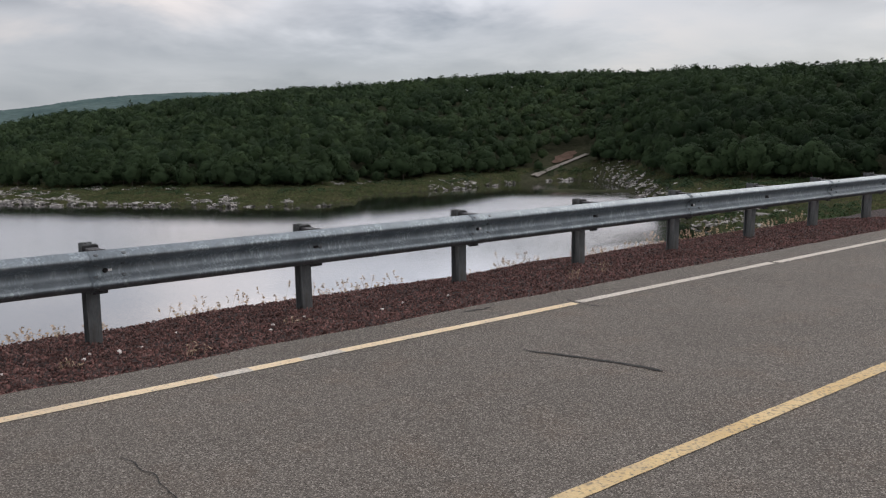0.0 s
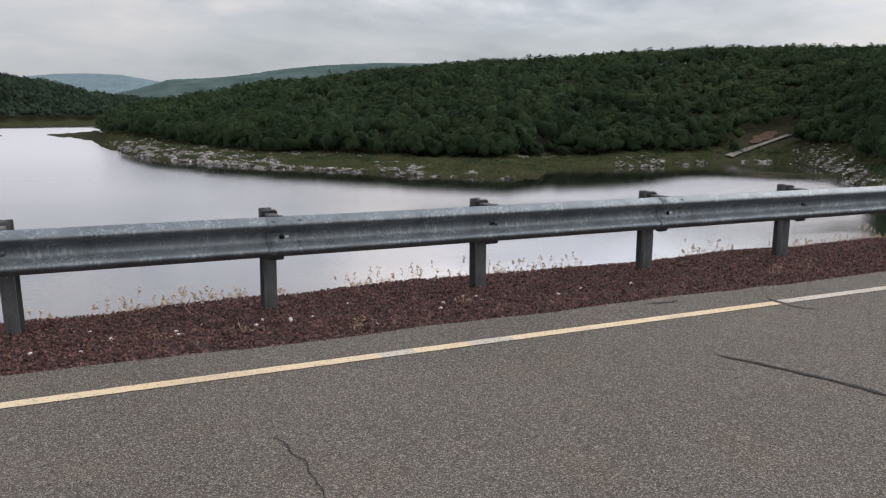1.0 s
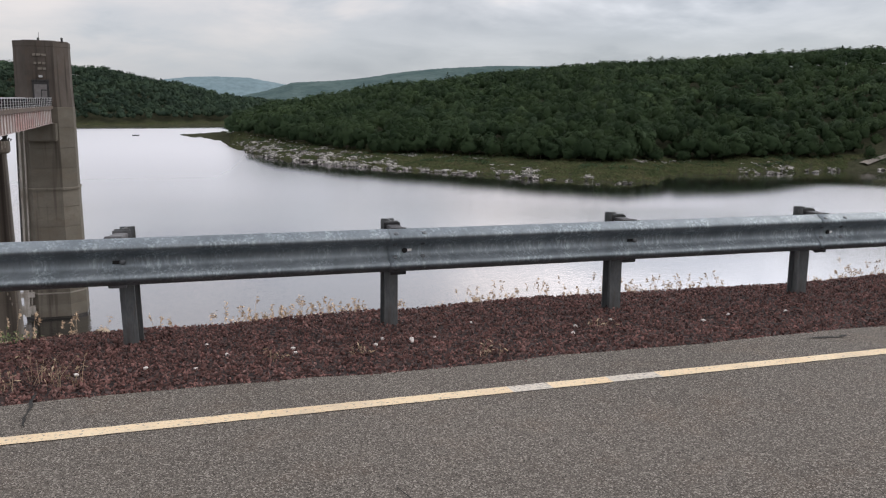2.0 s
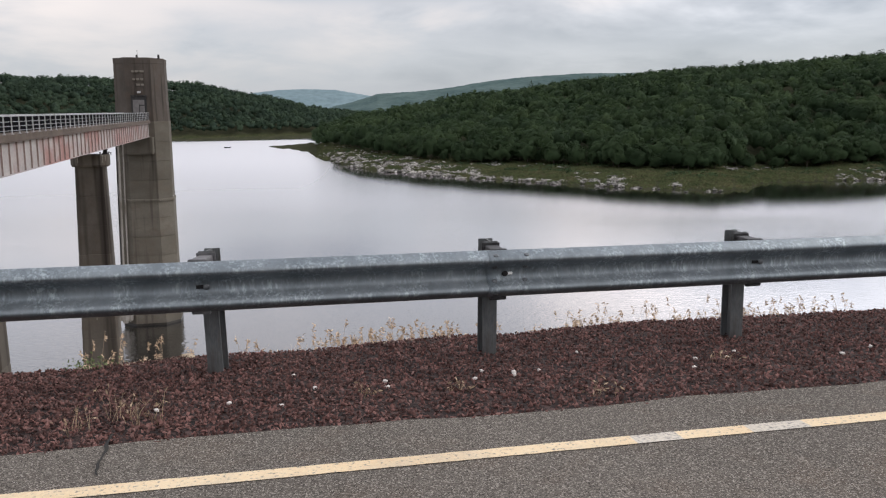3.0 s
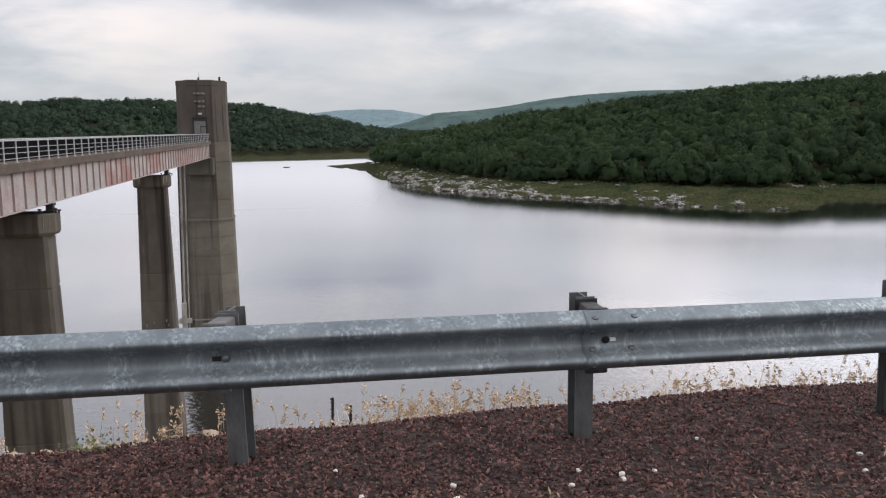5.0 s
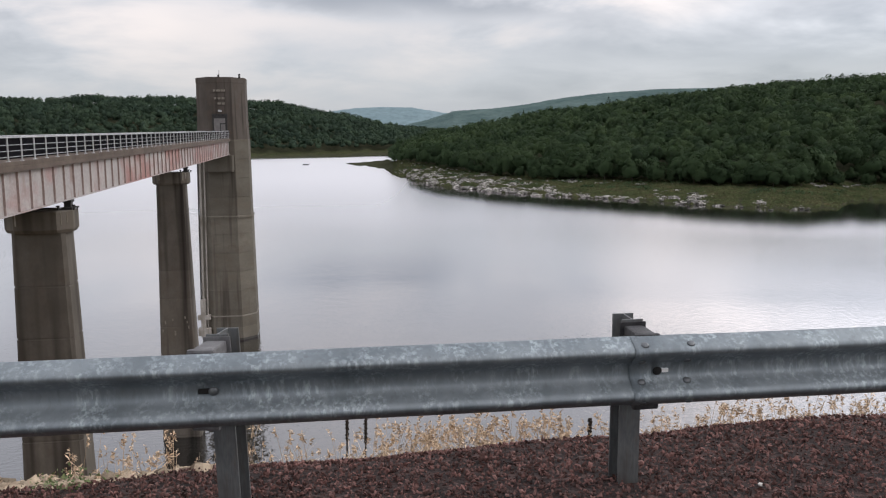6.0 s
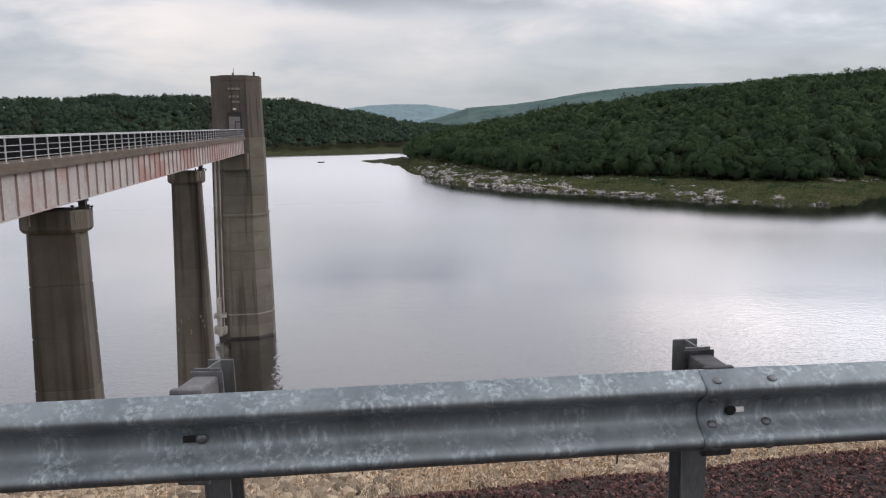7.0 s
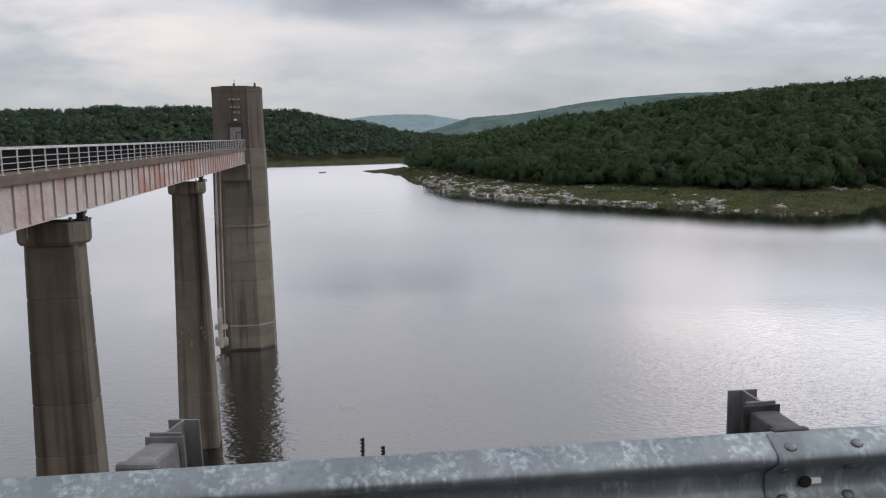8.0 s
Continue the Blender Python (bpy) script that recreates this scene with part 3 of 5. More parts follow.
def ground_z(x, y):
    b, r = bearing(x, y)
    rough = wavy(x, y, 90, 3) * 4.0 + wavy(x, y, 30, 4) * 1.2
    za, sa, ta, _ = peninsula(b, r)
    zb, _, tb, _ = far_shore(b, r)
    za = za + np.where(r > ta, rough * np.clip((r - ta) / 60, 0, 1), wavy(x, y, 14, 5) * 0.5 * np.clip((r - sa) / 15, 0, 1) * (1 - np.exp(-((b - 46.6) / 2.0) ** 2)))
    zb = zb + rough * np.clip((r - tb) / 80, 0, 1)
    behind = np.where(np.abs(b) > 72, np.minimum(-30 + 0.05 * r, 20), -60.0)
    return np.maximum(np.maximum(np.maximum(za, zb), np.maximum(dam(x, y) - 0.7, -45.0)), behind)


bearings = np.concatenate([np.arange(-180, -30, 3.0), np.arange(-30, 76, 0.3), np.arange(76, 180, 3.0)])
radii = np.concatenate([np.linspace(1, 60, 12), np.linspace(70, 230, 14), np.arange(240, 700, 6.0), np.arange(700, 1600, 15.0), np.linspace(1650, 4800, 8)])
bb, rr = np.meshgrid(bearings, radii, indexing="ij")
gx, gy = OX + rr * np.sin(np.radians(bb)), OY + rr * np.cos(np.radians(bb))
gv = np.stack([gx, gy, ground_z(gx, gy)], -1).reshape(-1, 3)
nb, nr = len(bearings), len(radii)
i0, j0 = np.meshgrid(np.arange(nb), np.arange(nr - 1), indexing="ij")
i1 = (i0 + 1) % nb
gf = np.stack([i0 * nr + j0, i0 * nr + j0 + 1, i1 * nr + j0 + 1, i1 * nr + j0], -1).reshape(-1, 4)
tagged(link("ground", fast_mesh("ground", gv, gf), "land", smooth=True), "grassy banks and hills round the reservoir", "land", kind="structure")

bearings = np.concatenate([np.arange(-180, -30, 6.0), np.arange(-30, 76, 0.5), np.arange(76, 180, 6.0)])
radii = np.concatenate([np.linspace(1, 60, 4), np.arange(70, 700, 12.0), np.arange(700, 1300, 30.0), [1600, 2500, 4800]])
bb, rr = np.meshgrid(bearings, radii, indexing="ij")
wv = np.stack([OX + rr * np.sin(np.radians(bb)), OY + rr * np.cos(np.radians(bb)), np.full(bb.shape, W)], -1).reshape(-1, 3)
nb, nr = len(bearings), len(radii)
i0, j0 = np.meshgrid(np.arange(nb), np.arange(nr - 1), indexing="ij")
i1 = (i0 + 1) % nb
wf = np.stack([i0 * nr + j0, i0 * nr + j0 + 1, i1 * nr + j0 + 1, i1 * nr + j0], -1).reshape(-1, 4)
me = fast_mesh("water", wv, wf)
shore = np.interp(bb, L_B, L_S)
shore = shore + (np.interp(bb, A_B, A_S) - shore) * np.clip((bb - 4.2) / 1.6, 0, 1)
off = np.clip((shore - rr - 28 - 40 * np.clip((bb - 33) / 1.5, 0, 1)) / 60, 0, 1)  # smooth water under the bank, ruffled further out
cove = np.clip((bb - 40.5) / 5, 0, 1) * np.clip((55 - bb) / 2, 0, 1)
off = off * (1 - cove) + np.clip((np.minimum(440, shore - 14) - rr) / 45, 0, 1) * cove
ruffled = 0.07 + (0.16 + 0.03 * cove) * off * off * (3 - 2 * off)
open_lake = np.clip((6.5 - bb) / 3, 0, 1) * np.clip((rr - 300) / 300, 0, 1)
ruffled = ruffled + 0.17 * open_lake * np.clip((1010 - rr) / 30, 0, 1)
ruffled = 0.045 + (ruffled - 0.045) * np.clip((rr - 150) / 150, 0, 1)
film_ = np.interp(rr, [60, 110, 160, 250, 330], [0.17, 0.29, 0.47, 0.75, 0.92])
me.attributes.new("film", "FLOAT", "POINT").data.foreach_set("value", film_.ravel().astype(np.float32))
me.attributes.new("ruffle", "FLOAT", "POINT").data.foreach_set("value", ruffled.ravel().astype(np.float32))
tagged(link("water", me, "water", smooth=True), "calm grey reservoir water with light ripples", "water", kind="structure")


def ridge(name, mat, label, dist, depth, bs, es, seed, teeth):
    b = np.arange(bs[0], bs[-1], 0.05)
    rows = []
    for step in range(9):
        u = step / 8
        r = dist + depth * u
        z = (EYE_Z + (dist + depth) * tan_d(np.interp(b, bs, es)) - W) * math.sin(u * 1.5708) + W - 4
        x, y = OX + r * np.sin(np.radians(b)), OY + r * np.cos(np.radians(b))
        z = z + wavy(x, y, 300, seed) * 14 * u * (1 - u) + (teeth * np.random.default_rng(seed + step).uniform(-1, 1, len(b)) if step == 8 else 0)
        rows.append(np.stack([x, y, z], -1))
    v = np.array(rows).reshape(-1, 3)
    m = len(b)
    f = [(s * m + i, s * m + i + 1, (s + 1) * m + i + 1, (s + 1) * m + i) for s in range(8) for i in range(m - 1)]
    return tagged(link(name, fast_mesh(name, v, f), mat, smooth=True), label, "hills", kind="structure")


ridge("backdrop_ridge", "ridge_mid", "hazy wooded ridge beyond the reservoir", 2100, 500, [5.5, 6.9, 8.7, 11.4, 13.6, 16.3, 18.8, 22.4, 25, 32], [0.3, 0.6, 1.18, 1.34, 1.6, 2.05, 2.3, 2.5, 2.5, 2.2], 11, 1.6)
ridge("backdrop_mountain", "ridge_far", "far mountain with pale blue haze in its colour", 3900, 500, [-6, -2, 0.7, 2.2, 3.8, 5.9, 8, 10, 14], [0.4, 0.8, 1.2, 1.38, 1.44, 1.4, 1.05, 0.7, 0.2], 12, 1.2)


# ---------------------------------------------------------------- the crest: road, shoulder, slope
def road_z(y):
    return 0.016 * (4.97 - abs(y - 1.9) - 1.9)


def strip(xs, ys, zf, wobble=None):
    bm = bmesh.new()
    grid = []
    for x in xs:
        grid.append([bm.verts.new((x, y + (wobble(x) if wobble and i == len(ys) - 1 else 0), zf(x, y))) for i, y in enumerate(ys)])
    for p, q in zip(grid, grid[1:]):
        for i in range(len(ys) - 1):
            bm.faces.new((p[i], q[i], q[i + 1], p[i + 1]))
    return bm


def shoulder_z(x, y):
    lump = 0.03 * noise.noise((x * 0.8, y * 0.8, 3.1)) + 0.012 * noise.noise((x * 3, y * 3, 1.7))
    brink = 7.72 + 0.3 * min(max((x - 1.2) / 2.5, 0), 1) - 0.12 * min(max((0.35 - x) / 0.7, 0), 1)
    if y < 5.42:
        return -0.06
    if y < brink:
        return -0.03 - 0.10 * (y - 5.47) - 0.03 * max(0, y - brink + 0.6) + lump * min(1, (y - 5.42) * 3)
    return -0.05 - 0.10 * (brink - 5.47) - 0.45 * (y - brink) + lump


edge = lambda x: 0.05 * noise.noise((x * 0.7, 0, 0)) + 0.03 * noise.noise((x * 3.1, 5, 0))  # noqa: E731
xs = [-60 + 0.25 * i for i in range(720)]
tagged(part("road", strip(xs, [-2.2, -1, 0, 1, 1.9, 3, 4, 5, 5.3, 5.47], lambda x, y: road_z(y), edge), "asphalt"), "worn grey asphalt road along the dam crest", "road", kind="structure")
xs = [-12 + 0.12 * i for i in range(400)]
ys = [5.3 + 0.1 * i for i in range(31)]
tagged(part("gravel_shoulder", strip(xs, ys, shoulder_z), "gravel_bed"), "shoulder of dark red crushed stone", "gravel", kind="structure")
slope = lambda x, y: -0.44 - 0.42 * (y - 7.9) + 0.06 * noise.noise((x * 0.5, y * 0.5, 0))  # noqa: E731
bm = strip([-260 + 2.0 * i for i in range(261)], [7.9, 8.3, 8.8, 9.5, 10.5, 12, 14, 17, 20, 26, 35, 50, 70, 95], slope)
embankment = tagged(part("dam_embankment", bm, "slope_earth"), "upstream face of the dam in tan stone and dry grass", "embankment", kind="structure")
bm = strip([-260 + 4.0 * i for i in range(131)], [-60, -30, -12, -7, -2.1], lambda x, y: -0.12 if y > -8 else -0.12 + 0.4 * (y + 7))
tagged(part("verge", bm, "land"), "grassy far side of the dam crest", "verge", kind="structure")


def paint(name, x0, x1, y, width, mat, label, ragged=0.0045):
    bm = bmesh.new()
    n = max(2, int((x1 - x0) / 0.06))
    rows = []
    for i in range(n + 1):
        x = x0 + (x1 - x0) * i / n
        lo, hi = y - width / 2 + ragged * noise.noise((x * 9, y, 0)), y + width / 2 + ragged * noise.noise((x * 9, y, 7))
        rows.append([bm.verts.new((x, v, road_z(v) + 0.004)) for v in (lo, hi)])
    for p, q in zip(rows, rows[1:]):
        bm.faces.new((p[0], q[0], q[1], p[1]))
    return tagged(part(name, bm, mat), label, "road marking", kind="structure")


for x0, x1, worn in ((-30, 2.44, 0), (2.44, 2.67, 1), (2.67, 3.03, 0), (3.03, 3.34, 1), (3.34, 5.66, 0)):
    paint("edge_line", x0, x1, 4.97, 0.097, ("white_paint", "grey_paint")[worn], ("worn cream edge line painted on asphalt", "faded grey stretch of edge line")[worn])
paint("edge_line", 5.72, 8.80, 4.985, 0.097, "grey_paint", "faded white edge line painted on asphalt")
paint("edge_line", 8.86, 60, 4.965, 0.097, "grey_paint", "faded white edge line painted on asphalt")
paint("centre_line", -30, 60, 2.383, 0.088, "yellow_paint", "worn yellow line along the middle of the road")


def crack(points, width, label, name="crack", mat="crack"):
    bm = bmesh.new()
    pts = []
    for (x0, y0), (x1, y1) in zip(points, points[1:]):
        for i in range(8):
            u = i / 8
            x, y = x0 + (x1 - x0) * u, y0 + (y1 - y0) * u
            pts.append((x + 0.025 * noise.noise((x * 9, y * 9, 0)), y + 0.02 * noise.noise((x * 11, y * 9, 4))))
    rows = []
    for i, (x, y) in enumerate(pts):
        w = width * (0.35 + 0.9 * abs(noise.noise((x * 7, y * 7, 9)))) * min(1, (len(pts) - i) / 4, (i + 1) / 4)
        dx, dy = (pts[min(i + 1, len(pts) - 1)][k] - pts[max(i - 1, 0)][k] for k in (0, 1))
        n = math.hypot(dx, dy) or 1
        rows.append([bm.verts.new((x + s * w * dy / n, y - s * w * dx / n, road_z(y) + 0.0045)) for s in (-1, 1)])
    for p, q in zip(rows, rows[1:]):
        bm.faces.new((p[0], q[0], q[1], p[1]))
    return tagged(part(name, bm, mat), label, "road crack", kind="structure")


crack([(1.56, 4.02), (1.585, 3.85), (1.59, 3.53), (1.56, 3.3)], 0.007, "open dark crack in the asphalt")
crack([(4.23, 4.15), (4.38, 3.74), (4.47, 3.35), (4.49, 3.2)], 0.031, "black tar-filled crack in the asphalt")
crack([(0.10, 5.62), (0.095, 5.4), (0.09, 5.25), (0.12, 5.1)], 0.012, "open dark crack at the road edge")
crack([(5.72, 5.15), (5.69, 4.97), (5.68, 4.8), (5.8, 4.62)], 0.014, "open dark crack across the edge line")
crack([(4.75, 5.36), (4.95, 5.33), (5.05, 5.36)], 0.02, "dark patch beside the edge line")
crack([(7.36, 3.76), (7.47, 3.6), (7.5, 3.42), (7.57, 3.24), (7.6, 2.95)], 0.016, "pale worn seam in the asphalt", "seam", "pale_seam")

# crushed stone
n_near = 118000
u = rng.uniform(0, 1, n_near)
px = np.where(rng.uniform(0, 1, n_near) < 0.24, rng.uniform(-6, -0.9, n_near), -0.9 + 16.5 * u ** 1.3)
py = rng.uniform(5.38, 8.3, n_near)
keep = (py > 5.46 + np.array([edge(float(x)) for x in px]) + 0.03 * rng.normal(size=n_near))
keep &= (px > 0.1) | (py < 7.72 + 0.12 * px + 0.06 * rng.normal(size=n_near))
px, py = px[keep], py[keep]
pz = np.array([shoulder_z(float(x), float(y)) for x, y in zip(px, py)]) + rng.uniform(-0.006, 0.017, len(px))
size = rng.uniform(0.0055, 0.0135, (len(px), 1)) * rng.uniform(0.6, 1.3, (len(px), 3)) * np.array([1.3, 0.95, 0.55])
v, f = scatter(np.stack([px, py, pz], -1), size, CHIP_V, CHIP_F, 0.3)
tagged(link("crushed_stone", fast_mesh("crushed_stone", v, f), "gravel"), "dark red crushed stone covering the shoulder", "gravel", kind="stuff")

# pale pebbles lying on it
for x, y, r in ((1.51, 6.24, 0.02), (2.31, 6.33, 0.022), (1.53, 6.45, 0.022), (2.33, 6.40, 0.025), (0.25, 6.1, 0.018), (0.62, 6.15, 0.02), (2.05, 6.3, 0.02),
                (1.1, 6.35, 0.018), (2.15, 6.5, 0.018), (2.5, 6.42, 0.016), (3.6, 6.45, 0.022), (3.8, 6.4, 0.02), (3.95, 6.55, 0.018), (3.45, 6.2, 0.018),
                (1.0, 6.8, 0.018), (2.95, 6.9, 0.015), (4.6, 6.3, 0.02), (4.9, 6.4, 0.02), (5.4, 6.35, 0.018), (0.9, 6.0, 0.016)):
    v, f = scatter(np.array([(0.0, 0, 0)]), 0.75 * np.array([(r * 1.25, r, r * 0.8)]), ICO_V, ICO_F, 0.2, False)
    ob = link("pebble", fast_mesh("pebble", v, f), "white_stone")
    ob.matrix_world = pose(x, y, shoulder_z(x, y) + 0.012, 0, 0, float(rng.uniform(0, 180)))
    tagged(ob, "small white stone lying on red gravel", "pebble", "white pebbles on the shoulder")


def grass(name, xs, ys, heights, zf, label, category, blades=1, kind="stuff", lean=0.25, head=1.0, mat="dry_grass"):
    """Dry stems with a nodding seed head, as thin three-sided blades."""
    v, f = [], []
    for x, y, h in zip(xs, ys, heights):
        z = zf(float(x), float(y)) - 0.02
        for _ in range(blades):
            t = rng.uniform(0, 6.28)
            out = h * lean * rng.uniform(0.2, 1)
            tip = np.array([x + out * math.cos(t), y + out * math.sin(t), z + h * rng.uniform(0.75, 1)])
            foot = np.array([x, y, z])
            mid = (foot + tip) / 2 - np.array([out * math.cos(t), out * math.sin(t), 0]) * 0.2
            w = 0.0016
            side = np.array([math.sin(t + 0.8), -math.cos(t + 0.8), 0]) * w
            i = len(v)
            v += [foot - side, foot + side, mid - side, mid + side, tip - side * 0.4, tip + side * 0.4]
            f += [(i, i + 1, i + 3), (i, i + 3, i + 2), (i + 2, i + 3, i + 5), (i + 2, i + 5, i + 4)]
            for _ in range(int(12 * head)):  # drooping spikelets
                c = tip - (tip - mid) * rng.uniform(0, 0.3)
                way = np.array([math.cos(t), math.sin(t), 0]) * 0.6 + rng.normal(size=3) * 0.55 + np.array([0, 0, -0.15])
                end = c + way / np.linalg.norm(way) * rng.uniform(0.018, 0.042)
                wide = np.cross(way, rng.normal(size=3))
                wide *= 0.0055 / np.linalg.norm(wide)
                i = len(v)
                v += [c, (c + end) / 2 + wide, end, (c + end) / 2 - wide]
                f += [(i, i + 1, i + 2), (i, i + 2, i + 3)]
    return tagged(link(name, fast_mesh(name, v, f), mat), label, category, kind=kind)


# ---------------------------------------------------------------- guardrail
S, PITCH, RAIL_Y, RAIL_Z = 2.40, 1.905, 6.858, 0.425


def beam_profile():
    half = [(0.0, 0.0), (-0.001, 0.020), (-0.007, 0.034), (-0.030, 0.053), (-0.058, 0.072), (-0.073, 0.083), (-0.081, 0.095), (-0.079, 0.107),
            (-0.068, 0.119), (-0.034, 0.138), (-0.012, 0.149), (0.0, 0.156)]
    return [(y, -z) for y, z in half[:0:-1]] + half


def rail_panel(x0, x1, proud):
    bm = bmesh.new()
    prof = beam_profile()
    thick = 0.0035
    n = 40
    rows = []
    for i in range(n + 1):
        x = x0 + (x1 - x0) * i / n
        dent = 0.0025 * noise.noise((x * 2.1, 0, x0))
        rows.append([bm.verts.new((x, RAIL_Y + y - proud * (1 - i / n) + dent, RAIL_Z + z)) for y, z in prof] + [bm.verts.new((x, RAIL_Y + y - proud * (1 - i / n) + thick + dent, RAIL_Z + z)) for y, z in prof[::-1]])
    k = len(rows[0])
    for p, q in zip(rows, rows[1:]):
        for i in range(k):
            bm.faces.new((p[i], p[(i + 1) % k], q[(i + 1) % k], q[i]))
    bm.faces.new(rows[0])
    bm.faces.new(rows[-1][::-1])
    bmesh.ops.recalc_face_normals(bm, faces=bm.faces)
    return bm


def button(x, y, z, r=0.016, tilt=0.0):
    bm = bmesh.new()
    bmesh.ops.create_uvsphere(bm, u_segments=12, v_segments=6, radius=r, matrix=pose(x, y, z, tilt) @ Matrix.Diagonal((1.15, 0.45, 1, 1)))
    return bm


def i_beam(depth, width, z0, z1, flange=0.009, web=0.008):
    bm = bmesh.new()
    box(bm, (-width / 2, 0, z0), (width / 2, flange, z1), 0.002)
    box(bm, (-width / 2, depth - flange, z0), (width / 2, depth, z1), 0.002)
    box(bm, (-web / 2, flange, z0), (web / 2, depth - flange, z1))
    return bm


guardrail = thing("guardrail", "weathered galvanised steel guardrail with corrugated beam", "guardrail", at=(S, RAIL_Y, -0.2))
inverse = Matrix.Translation((-S, -RAIL_Y, 0.2))


def onto(ob, parent, m=None):
    ob.parent = parent
    ob.matrix_parent_inverse = (m if m is not None else inverse)
    return ob


def face_y(dz):
    ys_, zs_ = zip(*beam_profile())
    return RAIL_Y + float(np.interp(dz, zs_, ys_))


for i in range(-2, 7):
    x0 = S - 0.123 + 2 * PITCH * i
    panel = onto(part("rail_panel", rail_panel(x0, x0 + 2 * PITCH + 0.31, 0.0095), "galvanised", smooth=False), guardrail)
    panel.data.shade_smooth()
    if -2 < i < 4:
        for dx in (0.048, 0.258):
            for dz, tilt in ((0.130, -60), (0.044, 50), (-0.044, -50), (-0.132, 60)):
                onto(part("bolt", button(x0 + dx, face_y(dz) - 0.0095 - 0.003, RAIL_Z + dz, 0.0165, tilt), "bolt", smooth=True), panel, Matrix())
        onto(part("post_bolt", button(x0 + 0.123, RAIL_Y - 0.020, RAIL_Z, 0.019), "hole", smooth=True), panel, Matrix())
        # white block painted as the daylight that shows through the slot
        onto(part("slot", boxed((x0 + 0.141, RAIL_Y - 0.0195, RAIL_Z - 0.009), (x0 + 0.176, RAIL_Y - 0.004, RAIL_Z + 0.009), 0.003), "daylight_slot"), panel, Matrix())
        onto(part("post_bolt", button(x0 + 0.123 + PITCH, RAIL_Y - 0.016, RAIL_Z, 0.019), "bolt", smooth=True), panel, Matrix())
        onto(part("slot", boxed((x0 + 0.060 + PITCH, RAIL_Y - 0.0165, RAIL_Z - 0.011), (x0 + 0.112 + PITCH, RAIL_Y - 0.002, RAIL_Z + 0.011), 0.003), "hole"), panel, Matrix())

post_me = bpy.data.meshes.new("post")
bm = i_beam(0.13, 0.102, -0.75, 0.612)
bm.to_mesh(post_me)
bm.free()
block_me = bpy.data.meshes.new("blockout")
bm = bmesh.new()
box(bm, (-0.047, -0.168, 0.25), (0.047, -0.010, 0.588), 0.012)
box(bm, (-0.062, -0.010, 0.245), (0.062, -0.003, 0.603), 0.003)
box(bm, (-0.060, -0.192, 0.243), (0.060, -0.160, 0.590), 0.012)
bm.to_mesh(block_me)
bm.free()
pale_me = block_me.copy()
for i in range(-3, 13):
    x = {-1: 0.51, 0: 2.36}.get(i, S - 0.03 + PITCH * i)
    post = onto(link("post", post_me, "post_steel"), guardrail)
    post.location = (x, RAIL_Y + 0.192, 0)
    post.rotation_euler = (radians(rng.uniform(-1, 1)), radians(-2.2 if i == -1 else rng.uniform(-1.0, 1.0)), radians(-15 if i == -1 else rng.uniform(-3, 3)))
    me = block_me if i != -1 else pale_me
    block = link("blockout", me, "blockout" if i != -1 else "pale_blockout", post, "dark weathered spacer block" if i != -1 else "grey weathered spacer block")


# ---------------------------------------------------------------- bridge
BX0, BX1, BY0, BY1 = -17.5, -13.6, 9.5, 139.9
bridge = thing("service_bridge", "steel girder service bridge with faded red paint and pale railing", "bridge", at=((BX0 + BX1) / 2, BY0, -2.5))


def on_bridge(name, bm, mat, parent=None, label=""):
    ob = part(name, bm, mat, parent or bridge, label)
    if parent is None:
        ob.matrix_parent_inverse = Matrix.Translation((-(BX0 + BX1) / 2, -BY0, 2.5))
    return ob


on_bridge("deck", boxed((BX0, BY0, -0.48), (BX1, BY1, -0.2), 0.02), "deck_edge", label="brown stained concrete deck")
for x, top in ((BX0, 0.0), (BX1 - 0.3, 0.0)):
    on_bridge("curb", boxed((x + 0.002, BY0, -0.198), (x + 0.298, BY1, top), 0.02), "deck_edge")
STEP = 1.86
for gx_, side in ((-13.93, 1), (-17.17, -1)):
    bm = bmesh.new()
    box(bm, (gx_ - 0.012, BY0, -2.5), (gx_ + 0.012, BY1, -0.52))
    girder = on_bridge("girder", bm, "girder", label="plate girder in chalky faded red paint")
    part("flange", boxed((gx_ - 0.2, BY0, -2.55), (gx_ + 0.2, BY1, -2.5)), "girder", girder)
    part("flange", boxed((gx_ - 0.2, BY0, -0.52), (gx_ + 0.2, BY1, -0.482)), "girder", girder)
    me = bpy.data.meshes.new("stiffener")
    bm = boxed((0.0, -0.012, -2.498), (0.11, 0.012, -0.522))
    bm.to_mesh(me)
    bm.free()
    y = 39.4 - STEP * 16
    while y < BY1 - 0.5:
        ob = link("stiffener", me, "stiffener", girder)
        ob.location = (gx_ + side * 0.012, y, 0)
        ob.scale = (side, 1, 1)
        y += STEP
